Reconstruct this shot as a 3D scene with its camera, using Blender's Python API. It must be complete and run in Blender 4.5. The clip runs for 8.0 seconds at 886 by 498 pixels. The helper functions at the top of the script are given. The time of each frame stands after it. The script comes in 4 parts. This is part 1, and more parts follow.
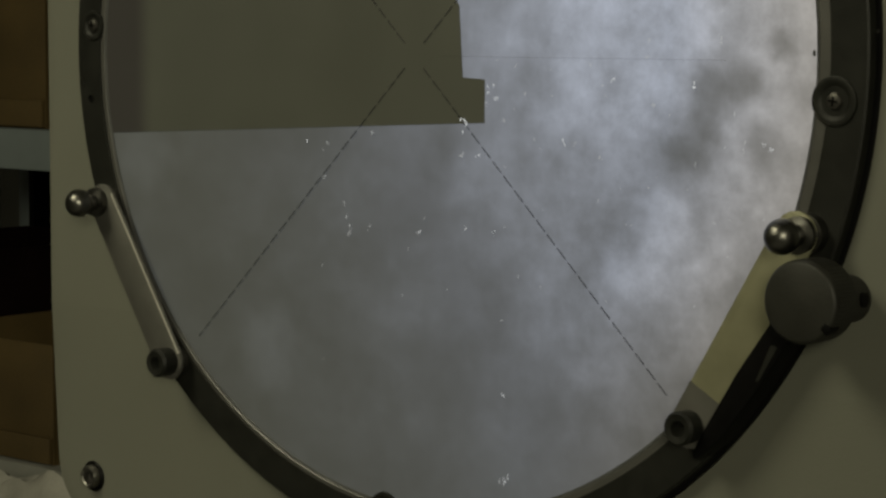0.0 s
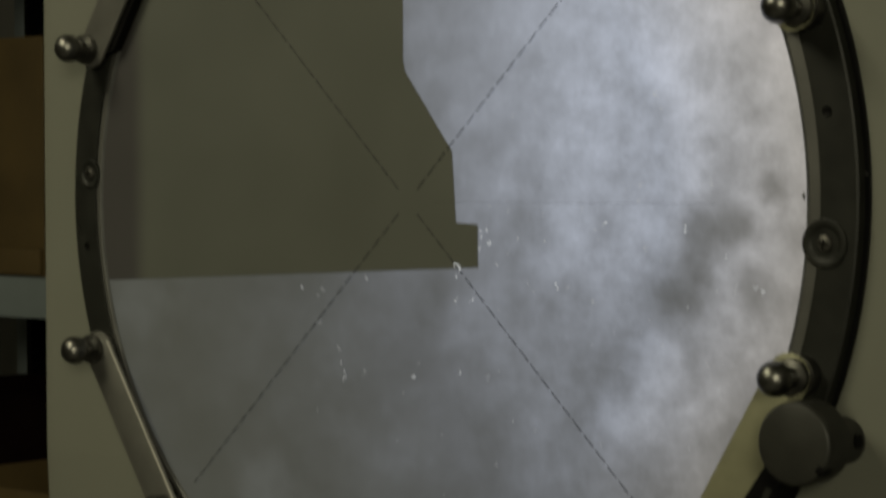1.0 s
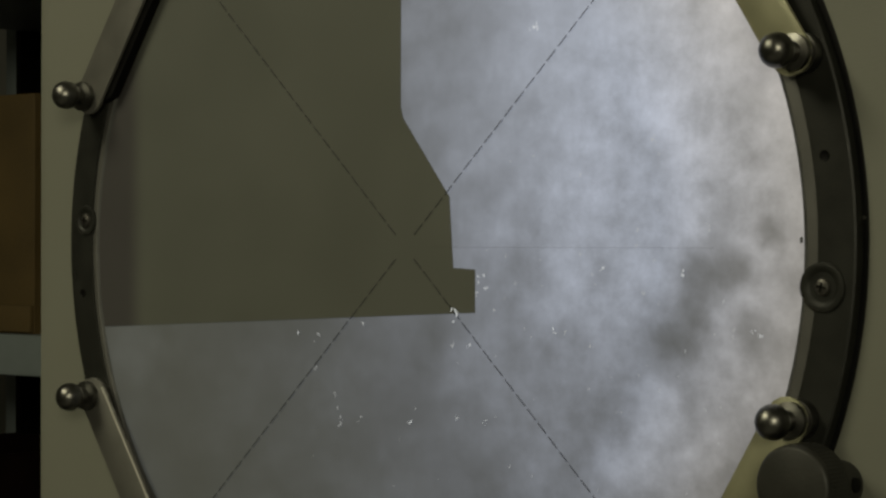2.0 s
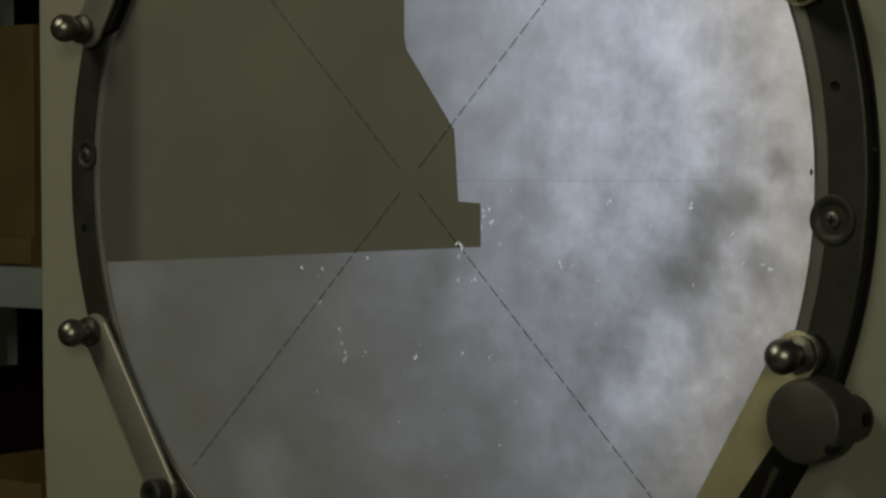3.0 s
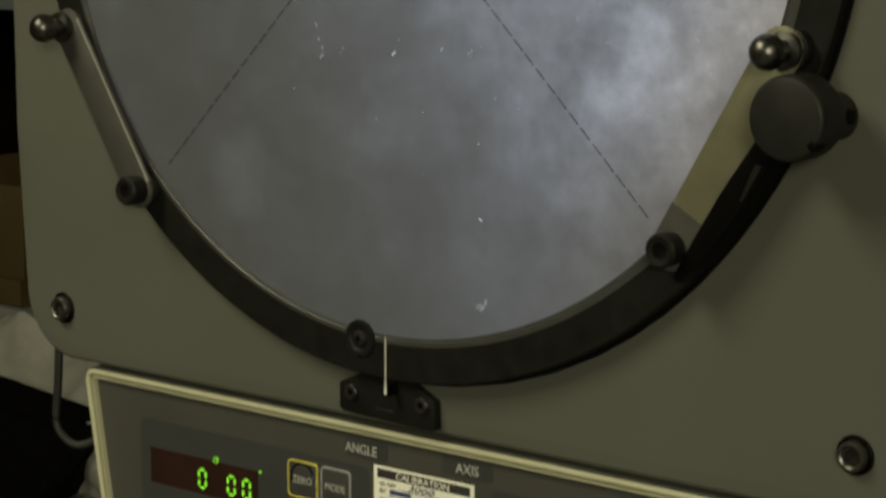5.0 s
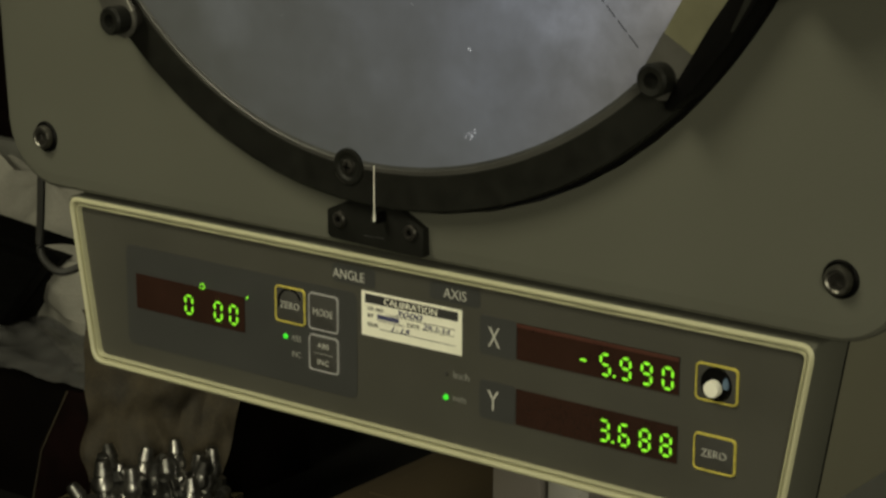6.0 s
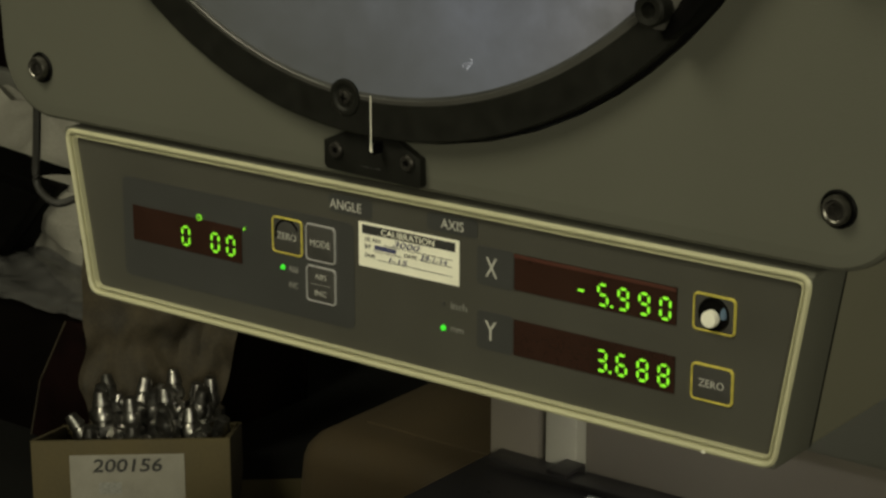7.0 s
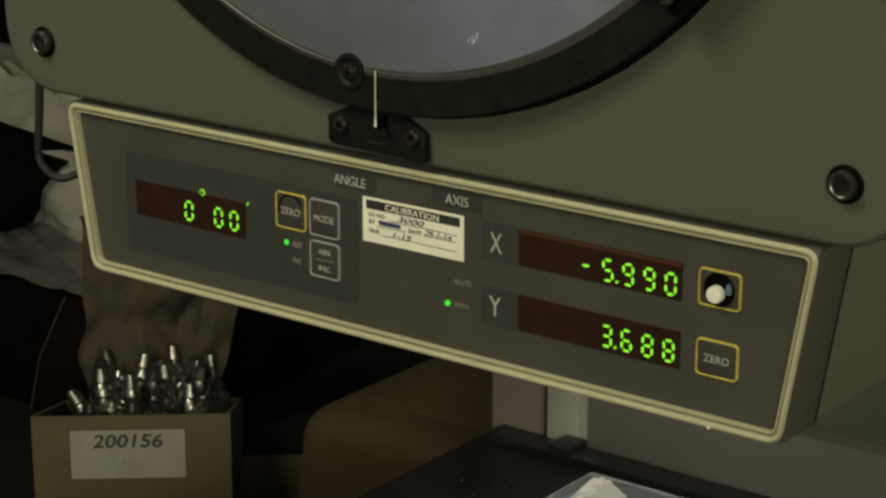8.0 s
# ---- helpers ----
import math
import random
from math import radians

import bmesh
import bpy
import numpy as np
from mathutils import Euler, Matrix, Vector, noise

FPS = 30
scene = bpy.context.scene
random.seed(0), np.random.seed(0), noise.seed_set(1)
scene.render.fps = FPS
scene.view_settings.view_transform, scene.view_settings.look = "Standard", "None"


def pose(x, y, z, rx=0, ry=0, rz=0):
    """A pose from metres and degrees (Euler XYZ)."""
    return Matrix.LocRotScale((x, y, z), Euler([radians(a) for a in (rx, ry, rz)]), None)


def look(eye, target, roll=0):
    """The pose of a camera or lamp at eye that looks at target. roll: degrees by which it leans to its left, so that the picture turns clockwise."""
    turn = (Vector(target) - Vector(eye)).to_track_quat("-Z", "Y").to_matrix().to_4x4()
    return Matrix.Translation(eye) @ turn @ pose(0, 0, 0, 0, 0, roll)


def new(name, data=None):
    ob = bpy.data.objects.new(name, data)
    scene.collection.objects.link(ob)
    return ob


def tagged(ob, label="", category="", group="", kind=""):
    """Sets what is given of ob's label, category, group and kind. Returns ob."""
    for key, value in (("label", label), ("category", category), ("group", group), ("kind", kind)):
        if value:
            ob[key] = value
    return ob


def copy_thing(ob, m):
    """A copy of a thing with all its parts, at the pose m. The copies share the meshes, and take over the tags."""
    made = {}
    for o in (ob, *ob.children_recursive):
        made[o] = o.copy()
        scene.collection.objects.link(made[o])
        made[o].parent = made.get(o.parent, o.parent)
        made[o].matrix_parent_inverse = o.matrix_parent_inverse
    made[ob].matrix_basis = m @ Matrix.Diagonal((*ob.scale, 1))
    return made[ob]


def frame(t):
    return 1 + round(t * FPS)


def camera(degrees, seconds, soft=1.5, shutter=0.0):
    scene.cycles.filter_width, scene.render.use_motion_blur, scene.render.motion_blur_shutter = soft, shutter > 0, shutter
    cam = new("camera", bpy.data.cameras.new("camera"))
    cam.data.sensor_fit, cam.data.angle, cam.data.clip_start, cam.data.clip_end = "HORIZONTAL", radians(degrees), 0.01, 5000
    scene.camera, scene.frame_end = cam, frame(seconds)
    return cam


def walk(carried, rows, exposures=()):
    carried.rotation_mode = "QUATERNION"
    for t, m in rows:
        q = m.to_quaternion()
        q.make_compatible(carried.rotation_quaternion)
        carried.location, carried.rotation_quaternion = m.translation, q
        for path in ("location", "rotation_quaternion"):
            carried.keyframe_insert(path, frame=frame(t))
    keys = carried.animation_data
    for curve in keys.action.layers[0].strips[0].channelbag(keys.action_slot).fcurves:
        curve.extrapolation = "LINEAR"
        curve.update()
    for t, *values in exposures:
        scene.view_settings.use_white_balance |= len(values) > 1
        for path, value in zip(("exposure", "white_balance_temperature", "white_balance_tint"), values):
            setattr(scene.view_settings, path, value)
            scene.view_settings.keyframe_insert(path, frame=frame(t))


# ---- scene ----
cam = camera(23.0, 8.0, soft=2.6, shutter=0.4)
PATH = [
    (0, (0.486, -0.566, 1.308), (-0.79, 0.961, 1.11), 0.3),
    (0.5, (0.488, -0.561, 1.306), (-0.797, 0.963, 1.149), 0.1),
    (1, (0.489, -0.567, 1.308), (-0.792, 0.967, 1.243), -0.1),
    (1.2, (0.492, -0.564, 1.303), (-0.798, 0.964, 1.284), 0.1),
    (2.3, (0.485, -0.571, 1.301), (-0.785, 0.974, 1.297), 0.1),
    (2.5, (0.484, -0.567, 1.301), (-0.79, 0.975, 1.28), 0.0),
    (3, (0.481, -0.565, 1.303), (-0.791, 0.976, 1.232), -0.2),
    (3.5, (0.48, -0.57, 1.3), (-0.777, 0.981, 1.18), -0.0),
    (4, (0.479, -0.562, 1.299), (-0.78, 0.982, 1.117), 0.1),
    (4.5, (0.477, -0.557, 1.299), (-0.777, 0.979, 1.04), 0.0),
    (5, (0.475, -0.555, 1.298), (-0.769, 0.975, 0.961), 0.1),
    (5.2, (0.473, -0.555, 1.298), (-0.762, 0.973, 0.924), 0.1),
    (6.3, (0.465, -0.58, 1.306), (-0.696, 0.962, 0.781), 0.1),
    (6.5, (0.466, -0.575, 1.303), (-0.7, 0.96, 0.771), 0.1),
    (7, (0.465, -0.574, 1.305), (-0.694, 0.955, 0.739), -0.0),
    (7.5, (0.463, -0.574, 1.305), (-0.689, 0.952, 0.721), 0.0),
    (8, (0.462, -0.575, 1.304), (-0.69, 0.951, 0.718), 0.1),
]
walk(cam, [(t, look(eye, target, roll)) for t, eye, target, roll in PATH])

# ---- world and light ----
world = bpy.data.worlds.new("World")
scene.world = world
world.use_nodes = True
world.node_tree.nodes["Background"].inputs[0].default_value = (0.9, 0.95, 1.0, 1)
world.node_tree.nodes["Background"].inputs[1].default_value = 0.01


def area_lamp(name, eye, target, sx, sy, watts, colour):
    data = bpy.data.lights.new(name, "AREA")
    data.shape, data.size, data.size_y, data.energy, data.color = "RECTANGLE", sx, sy, watts, colour
    ob = new(name, data)
    ob.matrix_world = look(eye, target)
    return ob


LAMP, FILL_LAMP = (-0.37, -0.95, 2.05), (2.2, -2.4, 1.95)
# unseen lamp: direction follows the knob's shadow, low height keeps the background dim
area_lamp("bench_lamp_light", LAMP, (-0.37, -0.95, 0), 0.34, 0.8, 15.0, (1.0, 0.95, 0.66))
# fill with no known source, added to lift the pedestal and side faces
area_lamp("fill_lamp_light", FILL_LAMP, (0.0, 0.0, 1.0), 0.8, 0.5, 43, (1.0, 0.95, 0.68))
# unseen light added under the housing to brighten the stage and its contents
LENS = (-0.03, 0.20, 1.03)
area_lamp("stage_fill_light", LENS, (-0.03, 0.20, 0), 0.03, 0.03, 0.08, (1.0, 0.96, 0.88))


# ---- materials ----
def mat(name, colour, rough=0.5, metal=0.0, vary=0.15, scale=60.0, grain=900.0, bump=0.05, spec=0.5, coat=0.0, alpha=1.0, blend=None):
    """Principled surface with stains at a coarse scale and grain at a fine one."""
    m = bpy.data.materials.new(name)
    m.use_nodes = True
    nt = m.node_tree
    p = nt.nodes["Principled BSDF"]
    p.inputs["Roughness"].default_value = rough
    p.inputs["Metallic"].default_value = metal
    p.inputs["Specular IOR Level"].default_value = spec
    p.inputs["Coat Weight"].default_value = coat
    p.inputs["Alpha"].default_value = alpha
    tc = nt.nodes.new("ShaderNodeTexCoord")
    n1 = nt.nodes.new("ShaderNodeTexNoise")
    n1.inputs["Scale"].default_value, n1.inputs["Detail"].default_value = scale, 5
    n2 = nt.nodes.new("ShaderNodeTexNoise")
    n2.inputs["Scale"].default_value, n2.inputs["Detail"].default_value = grain, 3
    for n in (n1, n2):
        nt.links.new(tc.outputs["Object"], n.inputs["Vector"])
    add = nt.nodes.new("ShaderNodeMath")
    add.operation = "MULTIPLY_ADD"
    nt.links.new(n2.outputs["Fac"], add.inputs[0])
    add.inputs[1].default_value = 0.4
    nt.links.new(n1.outputs["Fac"], add.inputs[2])
    ramp = nt.nodes.new("ShaderNodeMapRange")
    ramp.inputs["From Min"].default_value, ramp.inputs["From Max"].default_value = 0.4, 1.0
    ramp.inputs["To Min"].default_value, ramp.inputs["To Max"].default_value = 0, 1
    nt.links.new(add.outputs[0], ramp.inputs["Value"])
    mix = nt.nodes.new("ShaderNodeMix")
    mix.data_type = "RGBA"
    other = blend or tuple(c * (1 - 2 * vary) for c in colour)
    mix.inputs[6].default_value = (*other, 1)
    mix.inputs[7].default_value = (*[min(1, c * (1 + vary)) for c in colour], 1)
    nt.links.new(ramp.outputs[0], mix.inputs[0])
    nt.links.new(mix.outputs[2], p.inputs["Base Color"])
    rr = nt.nodes.new("ShaderNodeMapRange")
    rr.inputs["To Min"].default_value, rr.inputs["To Max"].default_value = max(0.03, rough * 0.8), min(1, rough * 1.2)
    nt.links.new(n1.outputs["Fac"], rr.inputs["Value"])
    nt.links.new(rr.outputs[0], p.inputs["Roughness"])
    if bump:
        b = nt.nodes.new("ShaderNodeBump")
        b.inputs["Strength"].default_value, b.inputs["Distance"].default_value = bump, 0.001
        nt.links.new(n2.outputs["Fac"], b.inputs["Height"])
        nt.links.new(b.outputs[0], p.inputs["Normal"])
    return m


def glow(name, colour, strength, base=0.02):
    m = bpy.data.materials.new(name)
    m.use_nodes = True
    p = m.node_tree.nodes["Principled BSDF"]
    p.inputs["Base Color"].default_value = (base, base, base, 1)
    p.inputs["Emission Color"].default_value = (*colour, 1)
    p.inputs["Emission Strength"].default_value = strength
    return m


def screen_material():
    """Ground glass that scatters room light and carries the projector's cloudy, uneven beam."""
    m = bpy.data.materials.new("ground_glass")
    m.use_nodes = True
    nt = m.node_tree
    N, L = nt.nodes.new, nt.links.new
    p = nt.nodes["Principled BSDF"]
    p.inputs["Base Color"].default_value = (0.055, 0.056, 0.052, 1)
    p.inputs["Roughness"].default_value = 0.42
    tc = N("ShaderNodeTexCoord")

    def place(x, z, sx=1.0, sz=1.0, warp=0.0):
        """Distance in the glass plane from (x, z), with its own scale in each direction."""
        sub = N("ShaderNodeVectorMath")
        sub.operation = "SUBTRACT"
        src = tc.outputs["Object"]
        if warp:
            wn = N("ShaderNodeTexNoise")
            wn.inputs["Scale"].default_value, wn.inputs["Detail"].default_value = 60, 7
            L(src, wn.inputs["Vector"])
            wm = N("ShaderNodeVectorMath")
            wm.operation = "MULTIPLY_ADD"
            L(wn.outputs["Color"], wm.inputs[0])
            wm.inputs[1].default_value = (warp, warp, warp)
            L(src, wm.inputs[2])
            src = wm.outputs[0]
        L(src, sub.inputs[0])
        sub.inputs[1].default_value = (x + warp / 2, 0, z + warp / 2)
        mul = N("ShaderNodeVectorMath")
        mul.operation = "MULTIPLY"
        L(sub.outputs[0], mul.inputs[0])
        mul.inputs[1].default_value = (sx, 0, sz)
        ln = N("ShaderNodeVectorMath")
        ln.operation = "LENGTH"
        L(mul.outputs[0], ln.inputs[0])
        return ln.outputs["Value"]

    def math_node(op, a, b):
        n = N("ShaderNodeMath")
        n.operation = op
        for i, v in enumerate((a, b)):
            if isinstance(v, (int, float)):
                n.inputs[i].default_value = v
            else:
                L(v, n.inputs[i])
        return n.outputs[0]

    d = math_node("DIVIDE", place(0.110, 1.375, 1.0, 0.66, 0.03), 0.25)
    ramp = N("ShaderNodeValToRGB")
    L(d, ramp.inputs[0])
    stops = BEAM
    while len(ramp.color_ramp.elements) < len(stops):
        ramp.color_ramp.elements.new(0.5)
    for e, (pos, v) in zip(ramp.color_ramp.elements, stops):
        e.position, e.color = pos, (v, v, v, 1)
    value = ramp.outputs[0]
    for scale, detail, lo, hi, stretch in ((15, 4, 0.88, 1.10, 1.0), (34, 9, 0.85, 1.14, 1.5), (95, 8, 0.93, 1.07, 1.4), (180, 6, 0.97, 1.03, 1.0), (300, 4, 0.97, 1.03, 0.35)):
        mp = N("ShaderNodeMapping")
        mp.inputs["Scale"].default_value = (1, 1, stretch)
        mp.inputs["Rotation"].default_value = (0, 0.75 if stretch == 1.5 else 0.0, 0)
        mp.inputs["Location"].default_value = (scale * 0.013, 0, 0)
        L(tc.outputs["Object"], mp.inputs["Vector"])
        n = N("ShaderNodeTexNoise")
        n.inputs["Scale"].default_value, n.inputs["Detail"].default_value = scale, detail
        n.inputs["Distortion"].default_value = 0.3
        L(mp.outputs[0], n.inputs["Vector"])
        mr = N("ShaderNodeMapRange")
        mr.inputs["From Min"].default_value, mr.inputs["From Max"].default_value = 0.3, 0.7
        mr.inputs["To Min"].default_value, mr.inputs["To Max"].default_value = lo, hi
        L(n.outputs["Fac"], mr.inputs["Value"])
        value = math_node("MULTIPLY", value, mr.outputs[0])
    # stronger, finer clouds in the emission towards the bright side
    fn = N("ShaderNodeTexNoise")
    fn.inputs["Scale"].default_value, fn.inputs["Detail"].default_value, fn.inputs["Roughness"].default_value = 40, 11, 0.68
    L(tc.outputs["Object"], fn.inputs["Vector"])
    fr = N("ShaderNodeMapRange")
    fr.inputs["From Min"].default_value, fr.inputs["From Max"].default_value = 0.36, 0.64
    fr.inputs["To Min"].default_value, fr.inputs["To Max"].default_value = -0.30, 0.20
    L(fn.outputs["Fac"], fr.inputs["Value"])
    fm = N("ShaderNodeMapRange")
    fm.interpolation_type = "SMOOTHSTEP"
    fm.inputs["From Min"].default_value, fm.inputs["From Max"].default_value = 0.14, 0.04
    L(place(0.120, 1.275, 1.0, 0.75), fm.inputs["Value"])
    value = math_node("MULTIPLY", value, math_node("ADD", math_node("MULTIPLY", fr.outputs[0], fm.outputs[0]), 1.0))
    for x, z, radius, amount in BLOTCHES:
        mr = N("ShaderNodeMapRange")
        mr.interpolation_type = "SMOOTHSTEP"
        mr.inputs["From Min"].default_value, mr.inputs["From Max"].default_value = radius * 0.2, radius * 1.1
        mr.inputs["To Min"].default_value, mr.inputs["To Max"].default_value = 1 + amount * 1.2, 1
        L(place(x, z, 1.0, 1.0, 0.020), mr.inputs["Value"])
        value = math_node("MULTIPLY", value, mr.outputs[0])
    warm = N("ShaderNodeMapRange")
    warm.inputs["From Min"].default_value, warm.inputs["From Max"].default_value = 0.105, 0.155
    L(place(0, 1.30), warm.inputs["Value"])
    side = N("ShaderNodeSeparateXYZ")
    L(tc.outputs["Object"], side.inputs[0])
    right = N("ShaderNodeMapRange")
    right.inputs["From Min"].default_value, right.inputs["From Max"].default_value = 0.05, 0.12
    L(side.outputs[0], right.inputs["Value"])
    tint = N("ShaderNodeMix")
    tint.data_type = "RGBA"
    tint.inputs[6].default_value, tint.inputs[7].default_value = (0.87, 0.95, 1.155, 1), (1.04, 0.99, 0.955, 1)
    L(math_node("MULTIPLY", warm.outputs[0], right.outputs[0]), tint.inputs[0])
    far = N("ShaderNodeMapRange")
    far.inputs["From Min"].default_value, far.inputs["From Max"].default_value = 0.55, 0.95
    L(d, far.inputs["Value"])
    cool = N("ShaderNodeMix")
    cool.data_type = "RGBA"
    cool.inputs[7].default_value = (0.93, 1.0, 0.99, 1)
    L(far.outputs[0], cool.inputs[0])
    L(tint.outputs[2], cool.inputs[6])
    L(cool.outputs[2], p.inputs["Emission Color"])
    L(value, p.inputs["Emission Strength"])
    bn = N("ShaderNodeTexNoise")
    bn.inputs["Scale"].default_value = 3000
    L(tc.outputs["Object"], bn.inputs["Vector"])
    b = N("ShaderNodeBump")
    b.inputs["Strength"].default_value, b.inputs["Distance"].default_value = 0.08, 0.0005
    L(bn.outputs["Fac"], b.inputs["Height"])
    L(b.outputs[0], p.inputs["Normal"])
    return m


# emission by distance from a hot spot fixed on the glass
BEAM = ((0.0, 0.42), (0.16, 0.36), (0.26, 0.275), (0.38, 0.18), (0.52, 0.092), (0.72, 0.041), (0.95, 0.029))
# x, z, radius, gain: cloudy patches of the beam on the glass
BLOTCHES = ((0.128, 1.293, 0.014, -0.34), (0.121, 1.286, 0.014, -0.32), (0.112, 1.276, 0.015, -0.30), (0.104, 1.268, 0.017, -0.28), (0.139, 1.275, 0.010, -0.30), (0.146, 1.304, 0.008, -0.30), (0.128, 1.309, 0.012, -0.20),
            (0.131, 1.297, 0.008, -0.22), (0.117, 1.281, 0.009, -0.22), (0.109, 1.272, 0.008, -0.2), (0.080, 1.247, 0.018, -0.22), (0.066, 1.262, 0.016, -0.12), (0.093, 1.233, 0.020, 0.42), (0.106, 1.250, 0.012, 0.26), (0.118, 1.232, 0.010, 0.36), (0.124, 1.243, 0.007, 0.2), (0.133, 1.258, 0.012, 0.18),
            (-0.072, 1.193, 0.020, 0.5), (-0.138, 1.262, 0.018, 0.45), (0.05, 1.302, 0.012, -0.12), (0.136, 1.343, 0.012, -0.18), (0.010, 1.268, 0.014, -0.22), (0.075, 1.206, 0.020, 0.22), (0.022, 1.196, 0.024, -0.14), (-0.030, 1.170, 0.022, 0.16))

GLASS = screen_material()
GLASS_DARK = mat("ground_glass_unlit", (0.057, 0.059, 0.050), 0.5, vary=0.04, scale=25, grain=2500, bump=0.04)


def paint_margin_shade(m):
    """Mixes the darker, purplish shade of the far margin into the base colour."""
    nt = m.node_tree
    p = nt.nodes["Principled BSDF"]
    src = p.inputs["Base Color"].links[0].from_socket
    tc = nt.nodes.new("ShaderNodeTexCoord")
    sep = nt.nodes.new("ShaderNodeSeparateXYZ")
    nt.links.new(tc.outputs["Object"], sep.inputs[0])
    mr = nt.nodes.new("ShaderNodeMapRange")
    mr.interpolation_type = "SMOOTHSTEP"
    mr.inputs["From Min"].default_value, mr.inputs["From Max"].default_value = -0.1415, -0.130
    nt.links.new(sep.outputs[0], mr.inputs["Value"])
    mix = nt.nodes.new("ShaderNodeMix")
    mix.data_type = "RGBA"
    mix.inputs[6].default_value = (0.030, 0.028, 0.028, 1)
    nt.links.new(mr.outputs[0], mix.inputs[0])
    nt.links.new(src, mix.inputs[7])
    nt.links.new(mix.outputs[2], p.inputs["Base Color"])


paint_margin_shade(GLASS_DARK)
PAINT = mat("beige_machine_paint", (0.098, 0.0985, 0.080), 0.55, vary=0.035, scale=14, grain=1800, bump=0.12, spec=0.35)
PAINT_GREY = mat("grey_machine_paint", (0.150, 0.135, 0.114), 0.6, vary=0.06, scale=14, grain=1500, bump=0.1)
# pale colour for the light caught by one strip's edge
EDGE_LIGHT = mat("painted_edge_highlight", (0.40, 0.385, 0.345), 0.35, 0.25, vary=0.1, scale=200)
CREAM = mat("pale_cream_bezel", (0.47, 0.458, 0.305), 0.38, vary=0.05, scale=60, bump=0.04)
# housing paint lightened for the counter case: side light put into its colour
PAINT_LIT = mat("beige_paint_lit_side", (0.165, 0.160, 0.118), 0.55, vary=0.04, scale=14, grain=1800, bump=0.12, spec=0.35)
CREAM_DIM = mat("dull_cream_groove", (0.40, 0.39, 0.265), 0.45, vary=0.08, scale=60)
RING = mat("black_anodised_ring", (0.009, 0.0092, 0.0075), 0.5, spec=0.2, vary=0.2, scale=120, grain=1500, bump=0.1)
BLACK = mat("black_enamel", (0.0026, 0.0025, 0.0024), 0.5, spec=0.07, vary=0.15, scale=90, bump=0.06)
KNOB = mat("dark_grey_knob", (0.0165, 0.0162, 0.0135), 0.5, spec=0.22, vary=0.12, scale=150, bump=0.1)
LIP = mat("grey_ring_lip", (0.054, 0.053, 0.049), 0.40, 0.0, vary=0.1, scale=80)
BEVEL = mat("pale_glass_bevel", (0.052, 0.053, 0.053), 0.3, vary=0.2, scale=70)
STEEL = mat("worn_steel", (0.115, 0.112, 0.103), 0.34, 1.0, vary=0.18, scale=250, grain=2500, bump=0.06)
BOLT = mat("bright_bolt_steel", (0.19, 0.184, 0.165), 0.40, 1.0, vary=0.2, scale=300, grain=2500)
DARK_STEEL = mat("blackened_steel", (0.055, 0.052, 0.046), 0.4, 0.7, vary=0.2, scale=300, grain=2500)
PLATE = mat("nickel_strip", (0.105, 0.102, 0.092), 0.45, 0.5, vary=0.1, scale=110, grain=2600, bump=0.08)
# paler, yellower tone for the two strips on the right
PLATE_PALE = mat("pale_yellow_strip", (0.20, 0.194, 0.125), 0.42, 0.4, vary=0.08, scale=110, grain=2600, bump=0.08)
PANEL = mat("olive_grey_panel", (0.058, 0.0565, 0.047), 0.5, vary=0.06, scale=45, grain=2500, bump=0.05)
PATCH = mat("slate_panel_patch", (0.040, 0.041, 0.040), 0.5, vary=0.06, scale=60, grain=2500, bump=0.04)
WINDOW = mat("dark_red_window", (0.030, 0.0135, 0.0095), 0.16, vary=0.15, scale=60, bump=0.0)
WINDOW_TOP = mat("red_window_edge", (0.075, 0.028, 0.020), 0.3, vary=0.1, scale=60)
KEY = mat("dark_key", (0.046, 0.045, 0.042), 0.45, vary=0.08, scale=200)
YELLOW = mat("yellow_key_line", (0.62, 0.54, 0.10), 0.5, vary=0.2, scale=500)
GREYLINE = mat("grey_key_line", (0.36, 0.36, 0.36), 0.5, vary=0.12, scale=500)
PRINT = mat("pale_grey_print", (0.44, 0.44, 0.40), 0.5, vary=0.08, scale=600)
PRINT_DIM = mat("worn_grey_print", (0.27, 0.27, 0.25), 0.5, vary=0.2, scale=900)
PAPER = mat("white_paper_label", (0.86, 0.85, 0.72), 0.55, vary=0.03, scale=150, grain=2500)
# grey tone, well below white, for the cardboard box's label
PAPER_GREY = mat("grey_paper", (0.27, 0.258, 0.22), 0.7, vary=0.1, scale=60, grain=800)
INK = mat("black_ink", (0.03, 0.03, 0.03), 0.6, vary=0.1)
PEN = mat("blue_black_pen", (0.05, 0.055, 0.14), 0.6, vary=0.1)
WHITE = mat("white_line_paint", (0.85, 0.84, 0.74), 0.45, vary=0.04)
GREEN = glow("green_lamp_segments", (0.27, 0.92, 0.02), 1.0)
STRIP_PALE = mat("pale_grey_strip", (0.36, 0.35, 0.30), 0.5, vary=0.05, scale=30)
GREEN_DOT = glow("green_dot", (0.06, 1.0, 0.03), 0.8)
# chips and dust emit, in place of the beam light they scatter
FLECK = glow("glowing_glass_chips", (0.90, 0.96, 1.06), 0.46, 0.3)
FLECK_DIM = glow("glowing_glass_dust", (0.92, 0.97, 1.05), 0.27, 0.2)
HAIR = mat("etched_dark_line", (0.03, 0.03, 0.032), 0.6, vary=0.1, alpha=0.50)
HAIR_FAINT = mat("etched_faint_line", (0.13, 0.13, 0.13), 0.6, vary=0.1, alpha=0.14)
